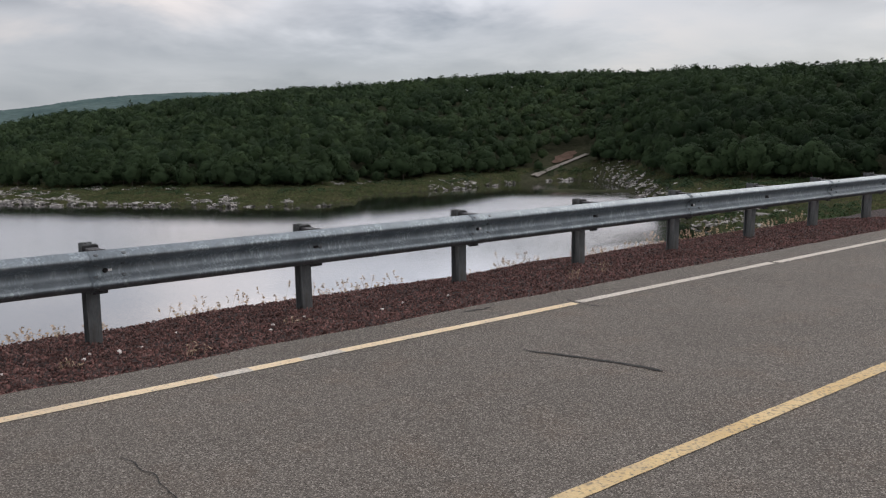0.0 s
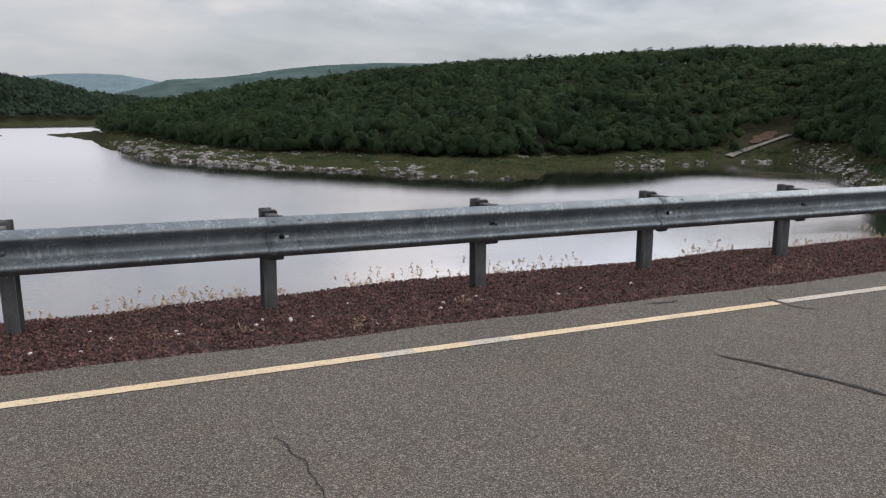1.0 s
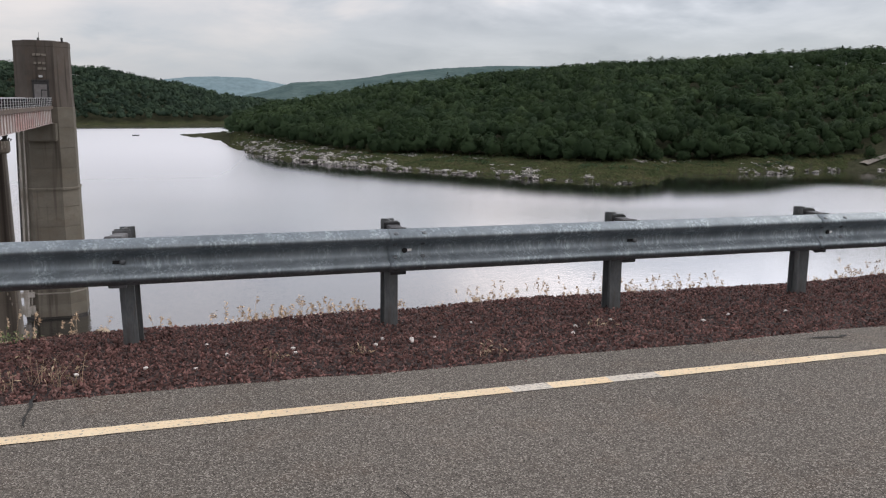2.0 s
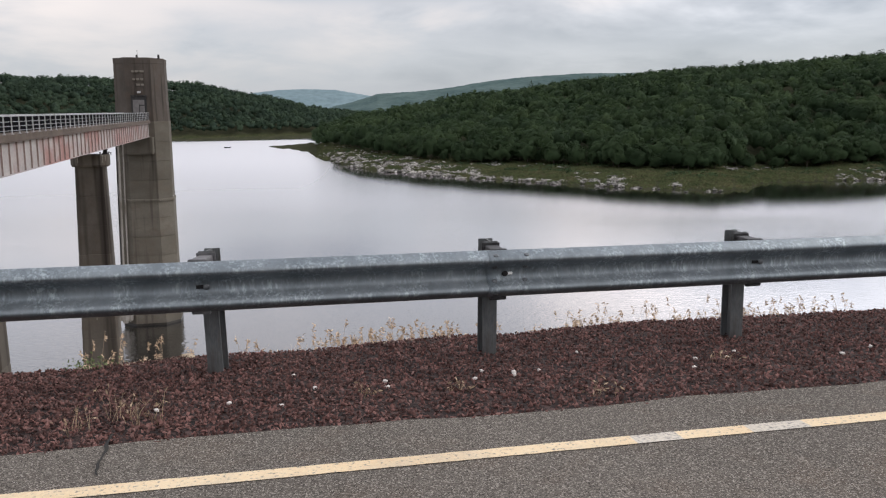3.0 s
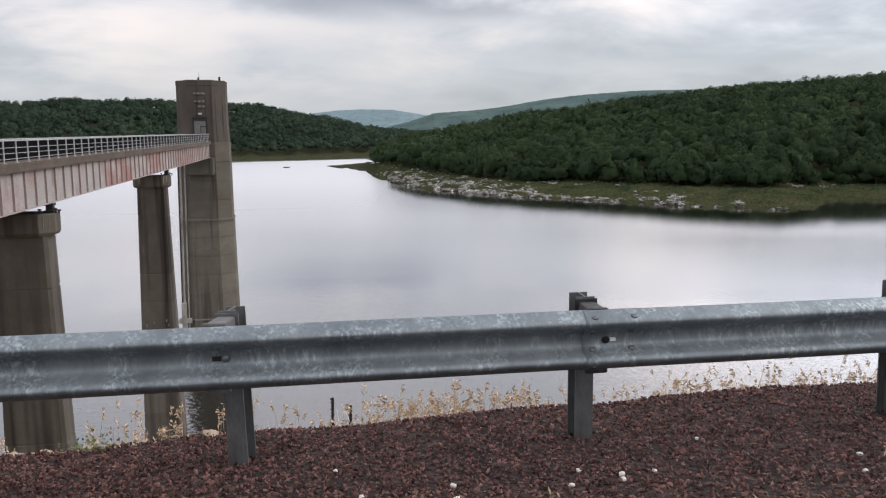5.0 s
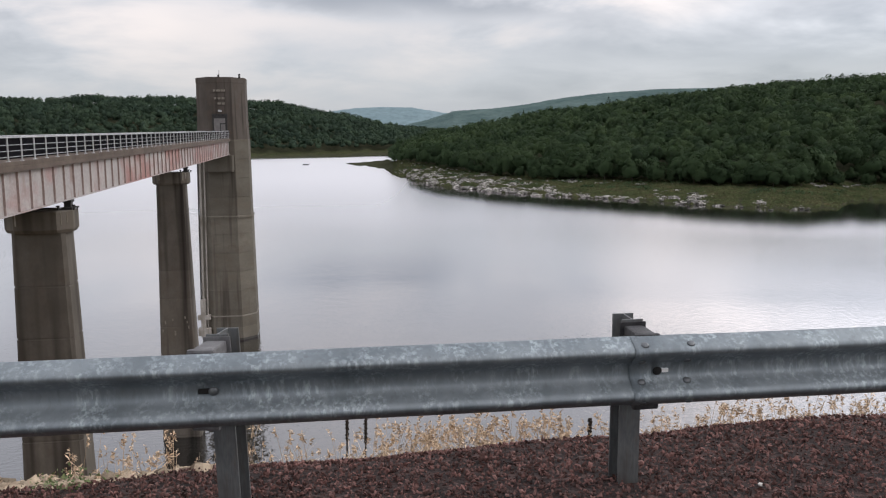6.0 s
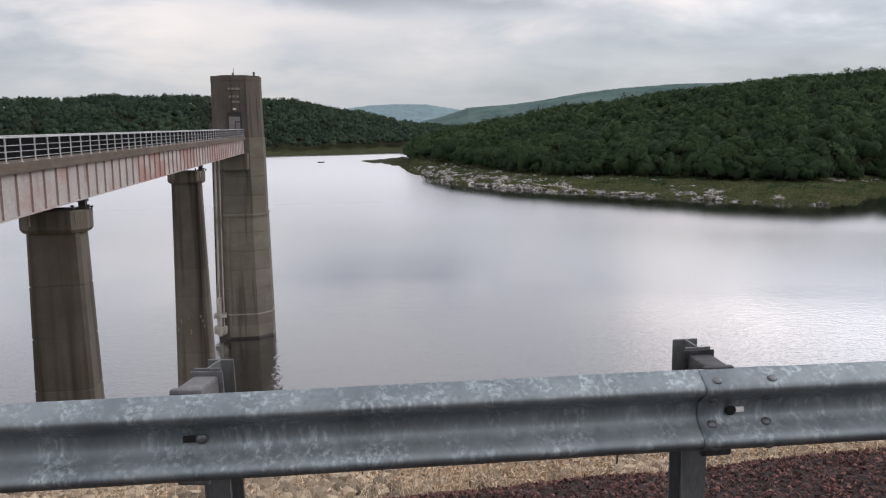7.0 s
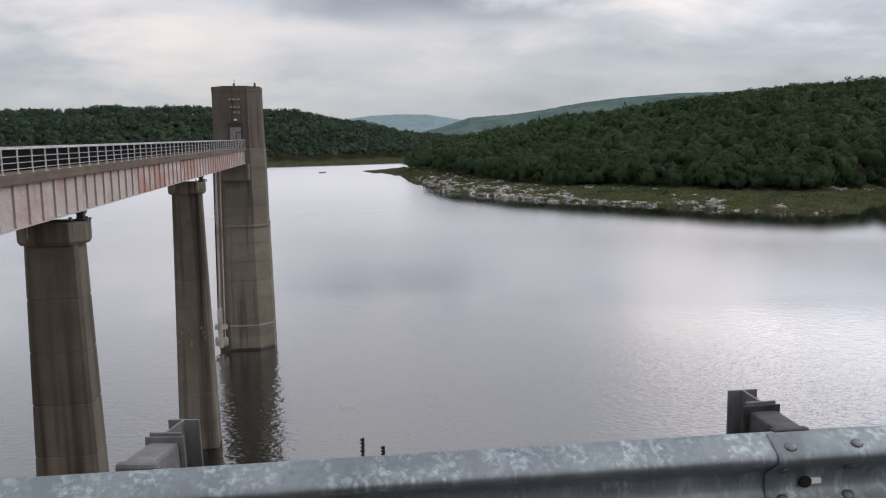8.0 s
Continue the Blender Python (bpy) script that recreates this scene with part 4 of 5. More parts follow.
for rx_ in (BX0 + 0.12, BX1 - 0.12):
    rail = on_bridge("railing", rod(bmesh.new(), (rx_, BY0, 1.14), (rx_, BY1, 1.14), 0.034, 10), "rail_paint", label="pale metal railing")
    for z in (0.22, 0.5, 0.78):
        part("railing_bar", rod(bmesh.new(), (rx_, BY0, z), (rx_, BY1, z), 0.016, 8), "rail_paint", rail)
    part("mesh_infill", boxed((rx_ - 0.075, BY0, 0.12), (rx_ - 0.05, BY1, 1.1)), "wire_mesh", rail, "dark wire mesh infill")
    me = bpy.data.meshes.new("railing_post")
    bm = boxed((-0.03, -0.032, 0.0), (0.03, 0.032, 1.12), 0.008)
    box(bm, (-0.08, -0.09, 0.0), (0.08, 0.09, 0.025))
    bm.to_mesh(me)
    bm.free()
    y = 39.9 - STEP * 16
    while y < BY1 - 0.3:
        ob = link("railing_post", me, "rail_paint", rail)
        ob.location = (rx_, y, 0)
        y += STEP


def tapered(cx, cy, top, base, joints, widths, depth_ratio, ch, groove=0.04):
    """A tapering shaft with a recessed line at every lift. widths: (z, width) pairs."""
    zs, ws = [w[0] for w in widths], [w[1] for w in widths]
    rings = []

    def ring(z, inset=0.0):
        w = float(np.interp(z, zs[::-1], ws[::-1])) - inset
        rings.append(octagon(cx, cy, w, w * depth_ratio, ch, z))

    ring(top)
    for z in joints:
        if base < z < top:
            ring(z + 0.055)
            ring(z + 0.04, groove * 2)
            ring(z - 0.04, groove * 2)
            ring(z - 0.055)
    ring(base)
    return loft(rings)


def bridge_pier(y, base):
    cx = -15.45
    pier = thing("bridge_pier", "tall tapering brown concrete pier carrying the bridge", "pier", "piers of the service bridge", (cx, y, base))
    inv = Matrix.Translation((-cx, -y, -base))

    def add(name, bm, mat, label=""):
        ob = part(name, bm, mat, pier, label)
        ob.matrix_parent_inverse = inv
        return ob

    add("shaft", tapered(cx, y, -4.4, base, [-4.4 - 3.1 * i for i in range(1, 10)], [(-4.4, 2.95), (-14.1, 3.35), (-27, 3.95), (-40, 4.5)], 0.66, 0.2), "concrete")
    add("cap", loft([octagon(cx, y, w, d, ch, z) for w, d, ch, z in ((3.5, 2.3, 0.6, -4.4), (3.78, 2.6, 0.72, -4.2), (3.78, 2.6, 0.72, -3.2), (3.7, 2.5, 0.7, -3.12))]), "concrete")
    for dx, dz, w, h in ((1.35, -3.55, 0.09, 0.75), (1.62, -3.5, 0.05, 0.6), (-1.05, -3.6, 0.07, 0.7)):
        depth = 1.3 - max(0.0, abs(dx) - 1.17)
        add("streak", boxed((cx + dx - w / 2, y - depth - 0.012, dz - h / 2), (cx + dx + w / 2, y - depth + 0.06, dz + h / 2)), "pale_concrete", "pale lime streak down the cap")
    for gx_ in (-13.93, -17.17):
        bm = boxed((gx_ - 0.3, y - 0.35, -3.12), (gx_ + 0.3, y + 0.35, -2.98), 0.02)
        box(bm, (gx_ - 0.2, y - 0.22, -2.98), (gx_ + 0.2, y + 0.22, -2.7), 0.03)
        box(bm, (gx_ - 0.26, y - 0.3, -2.7), (gx_ + 0.26, y + 0.3, -2.55), 0.02)
        add("bearing", bm, "dark_metal", "dark steel bearing")
        for dx, h in ((0.42, 0.3), (0.62, 0.22), (-0.45, 0.26)):
            add("anchor_bolt", rod(rod(bmesh.new(), (gx_ + dx, y - 0.5, -3.13), (gx_ + dx, y - 0.5, -3.12 + h), 0.05, 8), (gx_ + dx - 0.1, y - 0.5, -3.16 + h), (gx_ + dx + 0.1, y - 0.5, -3.16 + h), 0.045, 8), "dark_metal", "rusty dark fitting on the cap")
    return pier


bridge_pier(55.0, -19.8)
pier = bridge_pier(97.5, -40.0)
for dx, z, w, h in ((-1.2, -19.4, 0.1, 0.35), (-0.4, -19.1, 0.08, 0.2), (0.9, -18.9, 0.12, 0.3), (1.1, -19.4, 0.1, 0.25), (-0.2, -20.6, 0.16, 0.5), (-1.5, -20.3, 0.1, 0.3), (1.25, -20.0, 0.08, 0.3)):
    part("white_stain", boxed((dx - w / 2, -1.26, z - h / 2 + 40), (dx + w / 2, -1.2, z + h / 2 + 40)), "faded_letter", pier, "pale mineral stain")

# ---------------------------------------------------------------- intake tower
TX, TY = -15.05, 144.0
tower = thing("intake_tower", "tall octagonal brown concrete intake tower standing in the water", "tower", at=(TX, TY, -40))


def on_tower(name, bm, mat, label="", smooth=False):
    ob = part(name, bm, mat, tower, label, smooth)
    ob.matrix_parent_inverse = Matrix.Translation((-TX, -TY, 40))
    return ob


on_tower("upper_shaft", loft([octagon(TX, TY, w, w, ch, z) for w, ch, z in ((7.86, 1.93, -0.2), (7.84, 1.93, 0.0), (7.58, 1.88, 3.2), (7.5, 1.86, 8.6), (7.56, 1.87, 8.65), (7.56, 1.87, 9.4), (7.4, 1.83, 9.45))]), "upper_concrete")
on_tower("parapet", loft([octagon(TX - 0.3, TY, 4.6, 4.0, 0.6, 9.45), octagon(TX - 0.3, TY, 4.6, 4.0, 0.6, 9.6)]), "upper_concrete")
on_tower("lower_shaft", tapered(TX, TY, -0.2, -12.3, [-3.3, -6.3, -9.3], [(-0.2, 7.95), (-12.3, 8.1)], 1.0, 1.95), "tower_concrete")
on_tower("base_shaft", tapered(TX, TY, -12.3, -40, [-15.2, -18.2, -21.2, -24.2, -28.4], [(-12.3, 8.25), (-32, 8.75), (-40, 9.0)], 1.0, 2.1), "tower_concrete")
on_tower("shaft_ledge", loft([octagon(TX, TY, 8.5, 8.5, 2.1, -12.62), octagon(TX, TY, 8.5, 8.5, 2.1, -12.34), octagon(TX, TY, 8.1, 8.1, 2.0, -12.2)]), "tower_concrete", "projecting lip round the shaft")
on_tower("base_ledge", loft([octagon(TX, TY, 8.8, 8.8, 2.13, -28.56), octagon(TX, TY, 8.8, 8.8, 2.13, -28.36)]), "ledge_concrete", "pale ledge above the water")
on_tower("wet_band", loft([octagon(TX, TY, 8.84, 8.84, 2.12, -33.4), octagon(TX, TY, 8.8, 8.8, 2.115, -32.15)]), "wet_concrete", "dark wet band at the waterline")
on_tower("corbel", loft([octagon(-15.4, 139.6, 4.2, 1.4, 0.15, -5.2), octagon(-15.4, 139.6, 4.4, 1.6, 0.15, -4.9), octagon(-15.4, 139.6, 4.4, 1.6, 0.15, -2.6)]), "tower_concrete", "block under the bridge end")
FY = TY - 3.93
door = on_tower("doorway", boxed((-16.25, FY - 0.06, 0.0), (-14.0, FY + 0.4, 3.6), 0.02), "dark_metal", "dark door frame")
part("door_leaf", boxed((-16.0, FY - 0.10, 0.05), (-14.3, FY - 0.062, 3.1), 0.01), "door_paint", door, "grey metal door").matrix_parent_inverse = Matrix()
part("door_bar", boxed((-15.1, FY - 0.14, 0.1), (-14.98, FY - 0.102, 2.4)), "dark_metal", door)
part("door_bar", boxed((-14.98, FY - 0.14, 2.2), (-14.3, FY - 0.102, 2.36)), "dark_metal", door)
part("lintel", boxed((-16.3, FY - 0.16, 3.62), (-13.95, FY + 0.4, 3.8), 0.02), "dark_metal", door)
# faded lettering
for cx, z, w in ((-15.2, 7.4, 0.55), (-14.5, 7.4, 0.6), (-15.8, 7.4, 0.35), (-15.1, 6.2, 0.4), (-14.5, 6.2, 0.4), (-15.7, 6.2, 0.3), (-15.1, 5.4, 0.5), (-14.5, 5.4, 0.4)):
    on_tower("lettering", boxed((cx - w / 2, FY - 0.03, z - 0.16), (cx + w / 2, FY + 0.4, z + 0.16)), "faded_letter", "faded illegible lettering")
on_tower("wall_lamp", boxed((-15.3, FY - 0.25, 4.1), (-14.8, FY + 0.4, 4.4), 0.05), "rail_paint", "small pale lamp above the door")
for x, h in ((-15.2, 0.35), (-12.0, 0.45), (-15.1, 1.1)):
    on_tower("roof_vent", rod(bmesh.new(), (x, FY + 1.2, 9.4), (x, FY + 1.2, 9.55 + h), 0.16 if h < 1 else 0.03, 10), "dark_metal", "small dark fitting on the roof")
# gate guides and ladder down the chamfer
for dx, r, mat in ((-4.0, 0.16, "pale_concrete"), (-3.35, 0.12, "pale_concrete"), (-4.35, 0.1, "dark_metal")):
    on_tower("guide_rail", rod(bmesh.new(), (TX + dx + 0.55, TY - 3.55, -2.6), (TX + dx + 0.1, TY - 4.1, -31.8), r, 8), mat, "vertical gate guide")
bm = boxed((TX - 4.25, TY - 4.62, -31.9), (TX - 3.5, TY - 3.6, -25.6), 0.05)
box(bm, (TX - 4.75, TY - 4.66, -28.9), (TX - 2.75, TY - 3.6, -28.2), 0.04)
box(bm, (TX - 4.75, TY - 4.66, -31.5), (TX - 2.75, TY - 3.6, -30.3), 0.04)
on_tower("gate_frame", bm, "pale_concrete", "pale gate frame above the water")

# a small boat far out
bx, by = -16.3, 800.0
boat = thing("rowing_boat", "small dark fishing boat on open water", "boat", at=(bx, by, W))
bm = loft([[(-2.6, 0, -0.1), (-1.6, -0.7, -0.15), (2.3, -0.7, -0.15), (2.4, 0.7, -0.15), (-1.6, 0.7, -0.15)],
           [(-3.2, 0, 1.15), (-1.8, -0.95, 0.95), (2.7, -0.9, 0.9), (2.7, 0.9, 0.9), (-1.8, 0.95, 0.95)]])
part("hull", bm, "boat", boat)
part("bench", boxed((-0.6, -0.8, 0.95), (-0.2, 0.8, 1.05), 0.02), "boat", boat)
part("motor", boxed((2.7, -0.2, 0.1), (3.1, 0.2, 1.5), 0.08), "boat", boat)

# ---------------------------------------------------------------- woods
def spots(cell, test):
    xs = np.arange(-800, 1100, cell)
    ys = np.arange(60, 1700, cell)
    x, y = (g.ravel() for g in np.meshgrid(xs, ys))
    x, y = x + rng.uniform(-0.5, 0.5, len(x)) * cell, y + rng.uniform(-0.5, 0.5, len(y)) * cell
    ok = test(x, y)
    return x[ok], y[ok]


def unit(v):
    return v / np.linalg.norm(v, axis=-1, keepdims=True)


def foliage(mid, size3, lobes, sprays, spray, low=0.4, reach=0.6, ball=0.4):
    """Crowns of leaf sprays on rounded lobes, shaded as the lobes are; mid and size3: k x 3. Gives vertices, triangles and normals."""
    k = len(mid)
    lobe = unit(rng.normal(size=(k, lobes, 3)))
    lobe[..., 2] = np.abs(lobe[..., 2]) * 1.35 - low
    lobe = unit(lobe) * rng.uniform(0.55, 1.1, (k, lobes, 1))
    d = unit(rng.normal(size=(k, lobes, sprays, 3)) + 0.9 * lobe[:, :, None])
    c = mid[:, None, None] + size3[:, None, None] * (reach * lobe[:, :, None] + ball * d * rng.uniform(0.8, 1.05, (k, lobes, sprays, 1)))
    soft = unit(0.42 * d + 0.7 * lobe[:, :, None] + np.array([0, 0, 0.12]) + 0.05 * rng.normal(size=d.shape))
    face = soft + 0.16 * rng.normal(size=d.shape)
    s = (spray * rng.uniform(0.55, 1.25, (k, lobes, sprays))).ravel()
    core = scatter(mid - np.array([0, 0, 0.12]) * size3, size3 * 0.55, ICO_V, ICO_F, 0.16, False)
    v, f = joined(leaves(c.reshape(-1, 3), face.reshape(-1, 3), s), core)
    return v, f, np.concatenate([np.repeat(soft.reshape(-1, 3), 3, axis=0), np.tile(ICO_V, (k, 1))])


def crowns(x, y, lobes, sprays, spray, size):
    z = ground_z(x, y)
    k = len(x)
    stand = 1 + 0.14 * wavy(x, y, 80, 77) + 0.16 * wavy(x, y, 33, 76)
    h = size * stand * rng.uniform(8.2, 13.2, k)
    rad = size * stand * (3.2 + 2.2 * rng.uniform(0, 1, k) ** 1.4)
    mid = np.stack([x, y, z + h * 0.62], -1)
    size3 = np.stack([rad * rng.uniform(0.85, 1.15, k), rad * rng.uniform(0.85, 1.15, k), h * 0.36], -1)
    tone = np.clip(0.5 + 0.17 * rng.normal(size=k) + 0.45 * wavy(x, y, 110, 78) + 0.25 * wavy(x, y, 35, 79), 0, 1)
    tone = tone - 0.65 * np.clip((bearing(x, y)[0] - 50) / 6, 0, 1) * np.clip(1.2 - (z - W) / 60, 0.2, 1)  # tone falls beyond bearing 50, most of all low on the slope
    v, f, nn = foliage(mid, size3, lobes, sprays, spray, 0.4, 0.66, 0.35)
    # crown cores drop to 0.6 tone: the inner shade put into colour
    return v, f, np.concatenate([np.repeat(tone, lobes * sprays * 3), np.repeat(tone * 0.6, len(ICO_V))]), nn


def on_peninsula(near, far):
    def test(x, y):
        b, r = bearing(x, y)
        _, s, t, top = peninsula(b, r)
        return (b > 4.5) & (b < 70) & (r > t + near) & (r < np.minimum(top + 10, far)) & ~((b > 46.2) & (b < 49.4) & (r < t + 30))
    return test


def beyond(lo):
    def test(x, y):
        b, r = bearing(x, y)
        _, s, t, top = peninsula(b, r)
        return (b > 4.5) & (b < 70) & (r > np.maximum(t + 3, lo)) & (r < top + 30)
    return test


def crest(x, y):
    b, r = bearing(x, y)
    top = peninsula(b, r)[3]
    return (b > 12) & (b < 70) & (np.abs(r - top + 8) < 28)


def opposite(x, y):
    b, r = bearing(x, y)
    _, s, t, top = far_shore(b, r)
    return (b > -25) & (b < 9) & (r > t - 5) & (r < top + 10)


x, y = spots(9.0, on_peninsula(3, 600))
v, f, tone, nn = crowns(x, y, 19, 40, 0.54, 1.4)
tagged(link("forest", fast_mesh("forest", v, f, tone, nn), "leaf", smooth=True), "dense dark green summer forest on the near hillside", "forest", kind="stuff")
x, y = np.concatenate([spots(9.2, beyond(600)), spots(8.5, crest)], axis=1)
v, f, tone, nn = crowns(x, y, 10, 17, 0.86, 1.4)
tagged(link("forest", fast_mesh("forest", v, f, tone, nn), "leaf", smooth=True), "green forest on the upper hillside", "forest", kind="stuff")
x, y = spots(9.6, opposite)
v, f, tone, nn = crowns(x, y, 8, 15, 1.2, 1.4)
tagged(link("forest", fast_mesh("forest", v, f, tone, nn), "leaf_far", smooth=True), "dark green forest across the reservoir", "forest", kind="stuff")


def crown_mesh(h, rad, lobes=44, sprays=56):
    v, f, nn = foliage(np.array([[0, 0, h * 0.5]]), np.array([[rad, rad * 0.85, h * 0.48]]), lobes, sprays, 0.46, 0.7, 0.8, 0.26)
    return fast_mesh("crown", v, f, rng.uniform(0.2, 0.7), nn)


def trunk_bm(h, r):
    bm = bmesh.new()
    bmesh.ops.create_cone(bm, cap_ends=True, segments=8, radius1=r, radius2=r * 0.35, depth=h * 0.8, matrix=Matrix.Translation((0, 0, h * 0.4)))
    for i in range(5):
        t = i * 1.3
        p = Vector((0, 0, h * (0.3 + 0.08 * i)))
        rod(bm, p, p + Vector((math.cos(t) * h * 0.2, math.sin(t) * h * 0.2, h * 0.16)), r * 0.3, 6)
    return bm


kinds = []
for i in range(9):
    h, rad = rng.uniform(10, 15.5), rng.uniform(4.8, 7.2)
    tree = thing("tree", "broad leafy green tree at the edge of the wood", "tree", "trees along the shore", (0, -500 - 20 * i, 0))
    part("trunk", trunk_bm(h, 0.22), "bark", tree)
    link("crown", crown_mesh(h, rad), "leaf", tree, smooth=True)
    kinds.append(tree)
spare = list(kinds)
edge_trees = [(float(b + rng.uniform(-0.25, 0.25)), rng.uniform(-5, 11)) for b in np.arange(4.9, 66, 0.5)]
edge_trees += [(24.9, -7), (26.1, -9), (27.3, -8), (28.4, -11), (29.4, -10), (30.3, -8), (31.0, -6), (13.2, -4), (36.5, -7), (41.8, -6)]  # trees standing forward on the bank
for j, (b, ahead) in enumerate(edge_trees):
    _, s, t, _ = peninsula(np.array([b]), np.array([500.0]))
    r = float(t[0]) + ahead
    if 46.0 < b < 49.6:
        continue
    x, y = OX + r * math.sin(radians(b)), OY + r * math.cos(radians(b))
    z = float(ground_z(np.array([x]), np.array([y]))[0])
    grown = rng.uniform(0.7, 1.3)
    m = pose(x, y, z - 0.4, 0, 0, rng.uniform(0, 360)) @ Matrix.Diagonal((grown, grown, grown * rng.uniform(0.85, 1.15), 1))
    tree = kinds[(j * 4 + j // 9) % 9]
    if tree in spare:
        spare.remove(tree)
        tree.matrix_world = m
    else:
        copy_thing(tree, m)


def conifer(b, r, h, label, spread=0.24):
    x, y = OX + r * math.sin(radians(b)), OY + r * math.cos(radians(b))
    z = float(ground_z(np.array([x]), np.array([y]))[0])
    tree = thing("pine_tree", label, "tree", at=(x, y, z - 0.3))
    part("trunk", trunk_bm(h, 0.25), "bark", tree)
    u = rng.uniform(0, 1, 90)
    t = rng.uniform(0, 6.28, 90)
    rad = (1 - u) * h * spread * rng.uniform(0.4, 1, 90)
    c = np.stack([rad * np.cos(t), rad * np.sin(t), h * (0.25 + 0.74 * u)], -1)
    size = (0.5 + 0.9 * (1 - u))[:, None] * np.array([[1, 1, 0.55]])
    link("crown", fast_mesh("crown", *scatter(c, size, ICO_V, ICO_F, 0.35)), "conifer", tree)


conifer(43.55, 905, 20, "tall pine standing out on the skyline")
conifer(19.0, 970, 23, "broad dark pine on the ridge", 0.5)
conifer(13.4, 950, 21, "dark pine on the ridge")
conifer(33.0, 560, 15, "dark pine among broadleaf trees")

# shrubs and stones of the banks
def bank_spots(count, lo, hi, b0, b1, clump):
    b = rng.uniform(b0, b1, count)
    u = rng.uniform(lo, hi, count)
    _, s, t, _ = peninsula(b, np.full(count, 500.0))
    r = s + (t - s) * u
    x, y = OX + r * np.sin(np.radians(b)), OY + r * np.cos(np.radians(b))
    ok = wavy(x, y, 45, clump) + 0.3 * wavy(x, y, 11, clump + 1) > 0.02
    x, y = x[ok], y[ok]
    return np.stack([x, y, ground_z(x, y)], -1)


def off_track(b, r):
    """Clear of the track that comes down to the cove."""
    return np.abs(r - 522 - 18.0 * (b - 44.9)) + 1000 * (np.abs(b - 46.9) > 2.4) > 16


def rock_pile(count, b0, spread, u0, depth):
    """A loose pile about a bearing and a height on the bank (0 the waterline, 1 the trees)."""
    b = b0 + spread * rng.normal(size=count)
    u = u0 + depth * np.abs(rng.normal(size=count))
    _, s, edge_, _ = peninsula(b, np.full(count, 500.0))
    r = s + (edge_ - s) * np.clip(u, 0, 1.02)
    x, y = OX + r * np.sin(np.radians(b)), OY + r * np.cos(np.radians(b))
    ok = (wavy(x, y, 17, 23) + 0.5 * wavy(x, y, 6, 24) > 0.06) & off_track(b, r)
    x, y = x[ok], y[ok]
    return np.stack([x, y, ground_z(x, y)], -1)


c = np.concatenate([rock_pile(*p) for p in (
    (1500, 6.2, 0.5, 0.02, 0.3), (3200, 7.6, 0.8, 0.05, 0.42), (4400, 9.6, 1.0, 0.02, 0.42), (4400, 11.6, 1.0, 0.0, 0.36), (2600, 13.6, 0.9, 0.0, 0.3), (900, 15.2, 0.6, 0.0, 0.2), (500, 17.0, 0.7, 0.0, 0.05),
    (450, 19.5, 0.8, 0.0, 0.06), (300, 21, 0.6, 0.0, 0.03), (2600, 23.9, 0.7, 0.0, 0.2), (120, 26.5, 1.5, 0.0, 0.03), (160, 28.7, 0.2, 0.1, 0.12), (90, 30.5, 1.2, 0.0, 0.05),
    (420, 16.6, 0.7, 0.8, 0.1), (380, 20, 0.9, 0.75, 0.1), (240, 31.8, 0.35, 0.9, 0.1), (120, 34, 0.6, 0.85, 0.1), (900, 40, 0.7, 0.02, 0.25), (300, 43, 1.0, 0.0, 0.1),
    (700, 47, 1.6, 0.0, 0.06), (1500, 51.3, 0.9, 0.05, 0.35), (1600, 54, 1.0, 0.0, 0.3), (2200, 59, 3.0, 0.0, 0.25))])
size = 0.7 * rng.uniform(0.2, 1.0, (len(c), 1)) ** 1.9 * rng.uniform(0.6, 1.5, (len(c), 3)) * np.array([1.7, 1.7, 0.7])
size *= np.where(rng.uniform(0, 1, (len(c), 1)) < 0.05, np.array([[2.3, 1.9, 1.7]]), 1.0)  # a few slabs
v, f = scatter(c + np.array([0, 0, 0.1]), size, ICO_V, ICO_F, 0.35, False)
tagged(link("shore_rocks", fast_mesh("shore_rocks", v, f), "shore_rock"), "pale broken rocks along the waterline", "rocks", kind="stuff")


def turf(b0, b1, count, land, lo, hi):
    """Tufts of rank grass over a bank."""
    b = rng.uniform(b0, b1, count)
    _, s, edge_, _ = land(b, np.full(count, 500.0))
    r = s + (edge_ - s) * rng.uniform(lo, hi, count)
    x, y = OX + r * np.sin(np.radians(b)), OY + r * np.cos(np.radians(b))
    ok = off_track(b, r)
    x, y = x[ok], y[ok]
    count = len(x)
    p = np.stack([x, y, ground_z(x, y) + 0.15], -1)
    toward = np.stack([(OX - x) / np.hypot(x, y), (OY - y) / np.hypot(x, y), np.full(count, 0.5)], -1)
    return leaves(p, toward + 0.3 * rng.normal(size=(count, 3)), rng.uniform(0.25, 0.75, count))


v, f = joined(turf(4.6, 34, 34000, peninsula, 0.04, 1.15), turf(34, 68, 36000, peninsula, 0.03, 1.1), turf(-25, 9, 16000, far_shore, 0.35, 1.1))
lean = rng.normal(size=(len(f), 3)) * 0.22 + np.array([0, -0.25, 1.0])
tagged(link("bank_grass", fast_mesh("bank_grass", v, f, normals=np.repeat(unit(lean), 3, axis=0)), "bank_grass", smooth=True), "rank olive grass over the banks", "grass", kind="stuff")
c = np.concatenate([bank_spots(700, 0.5, 1.1, 5.2, 34, 71), bank_spots(420, 0.3, 1.0, 34, 54, 81), bank_spots(900, 0.1, 1.0, 54, 66, 85)])
q = rng.normal(size=(len(c), 22, 3))
q /= np.linalg.norm(q, axis=2, keepdims=True)
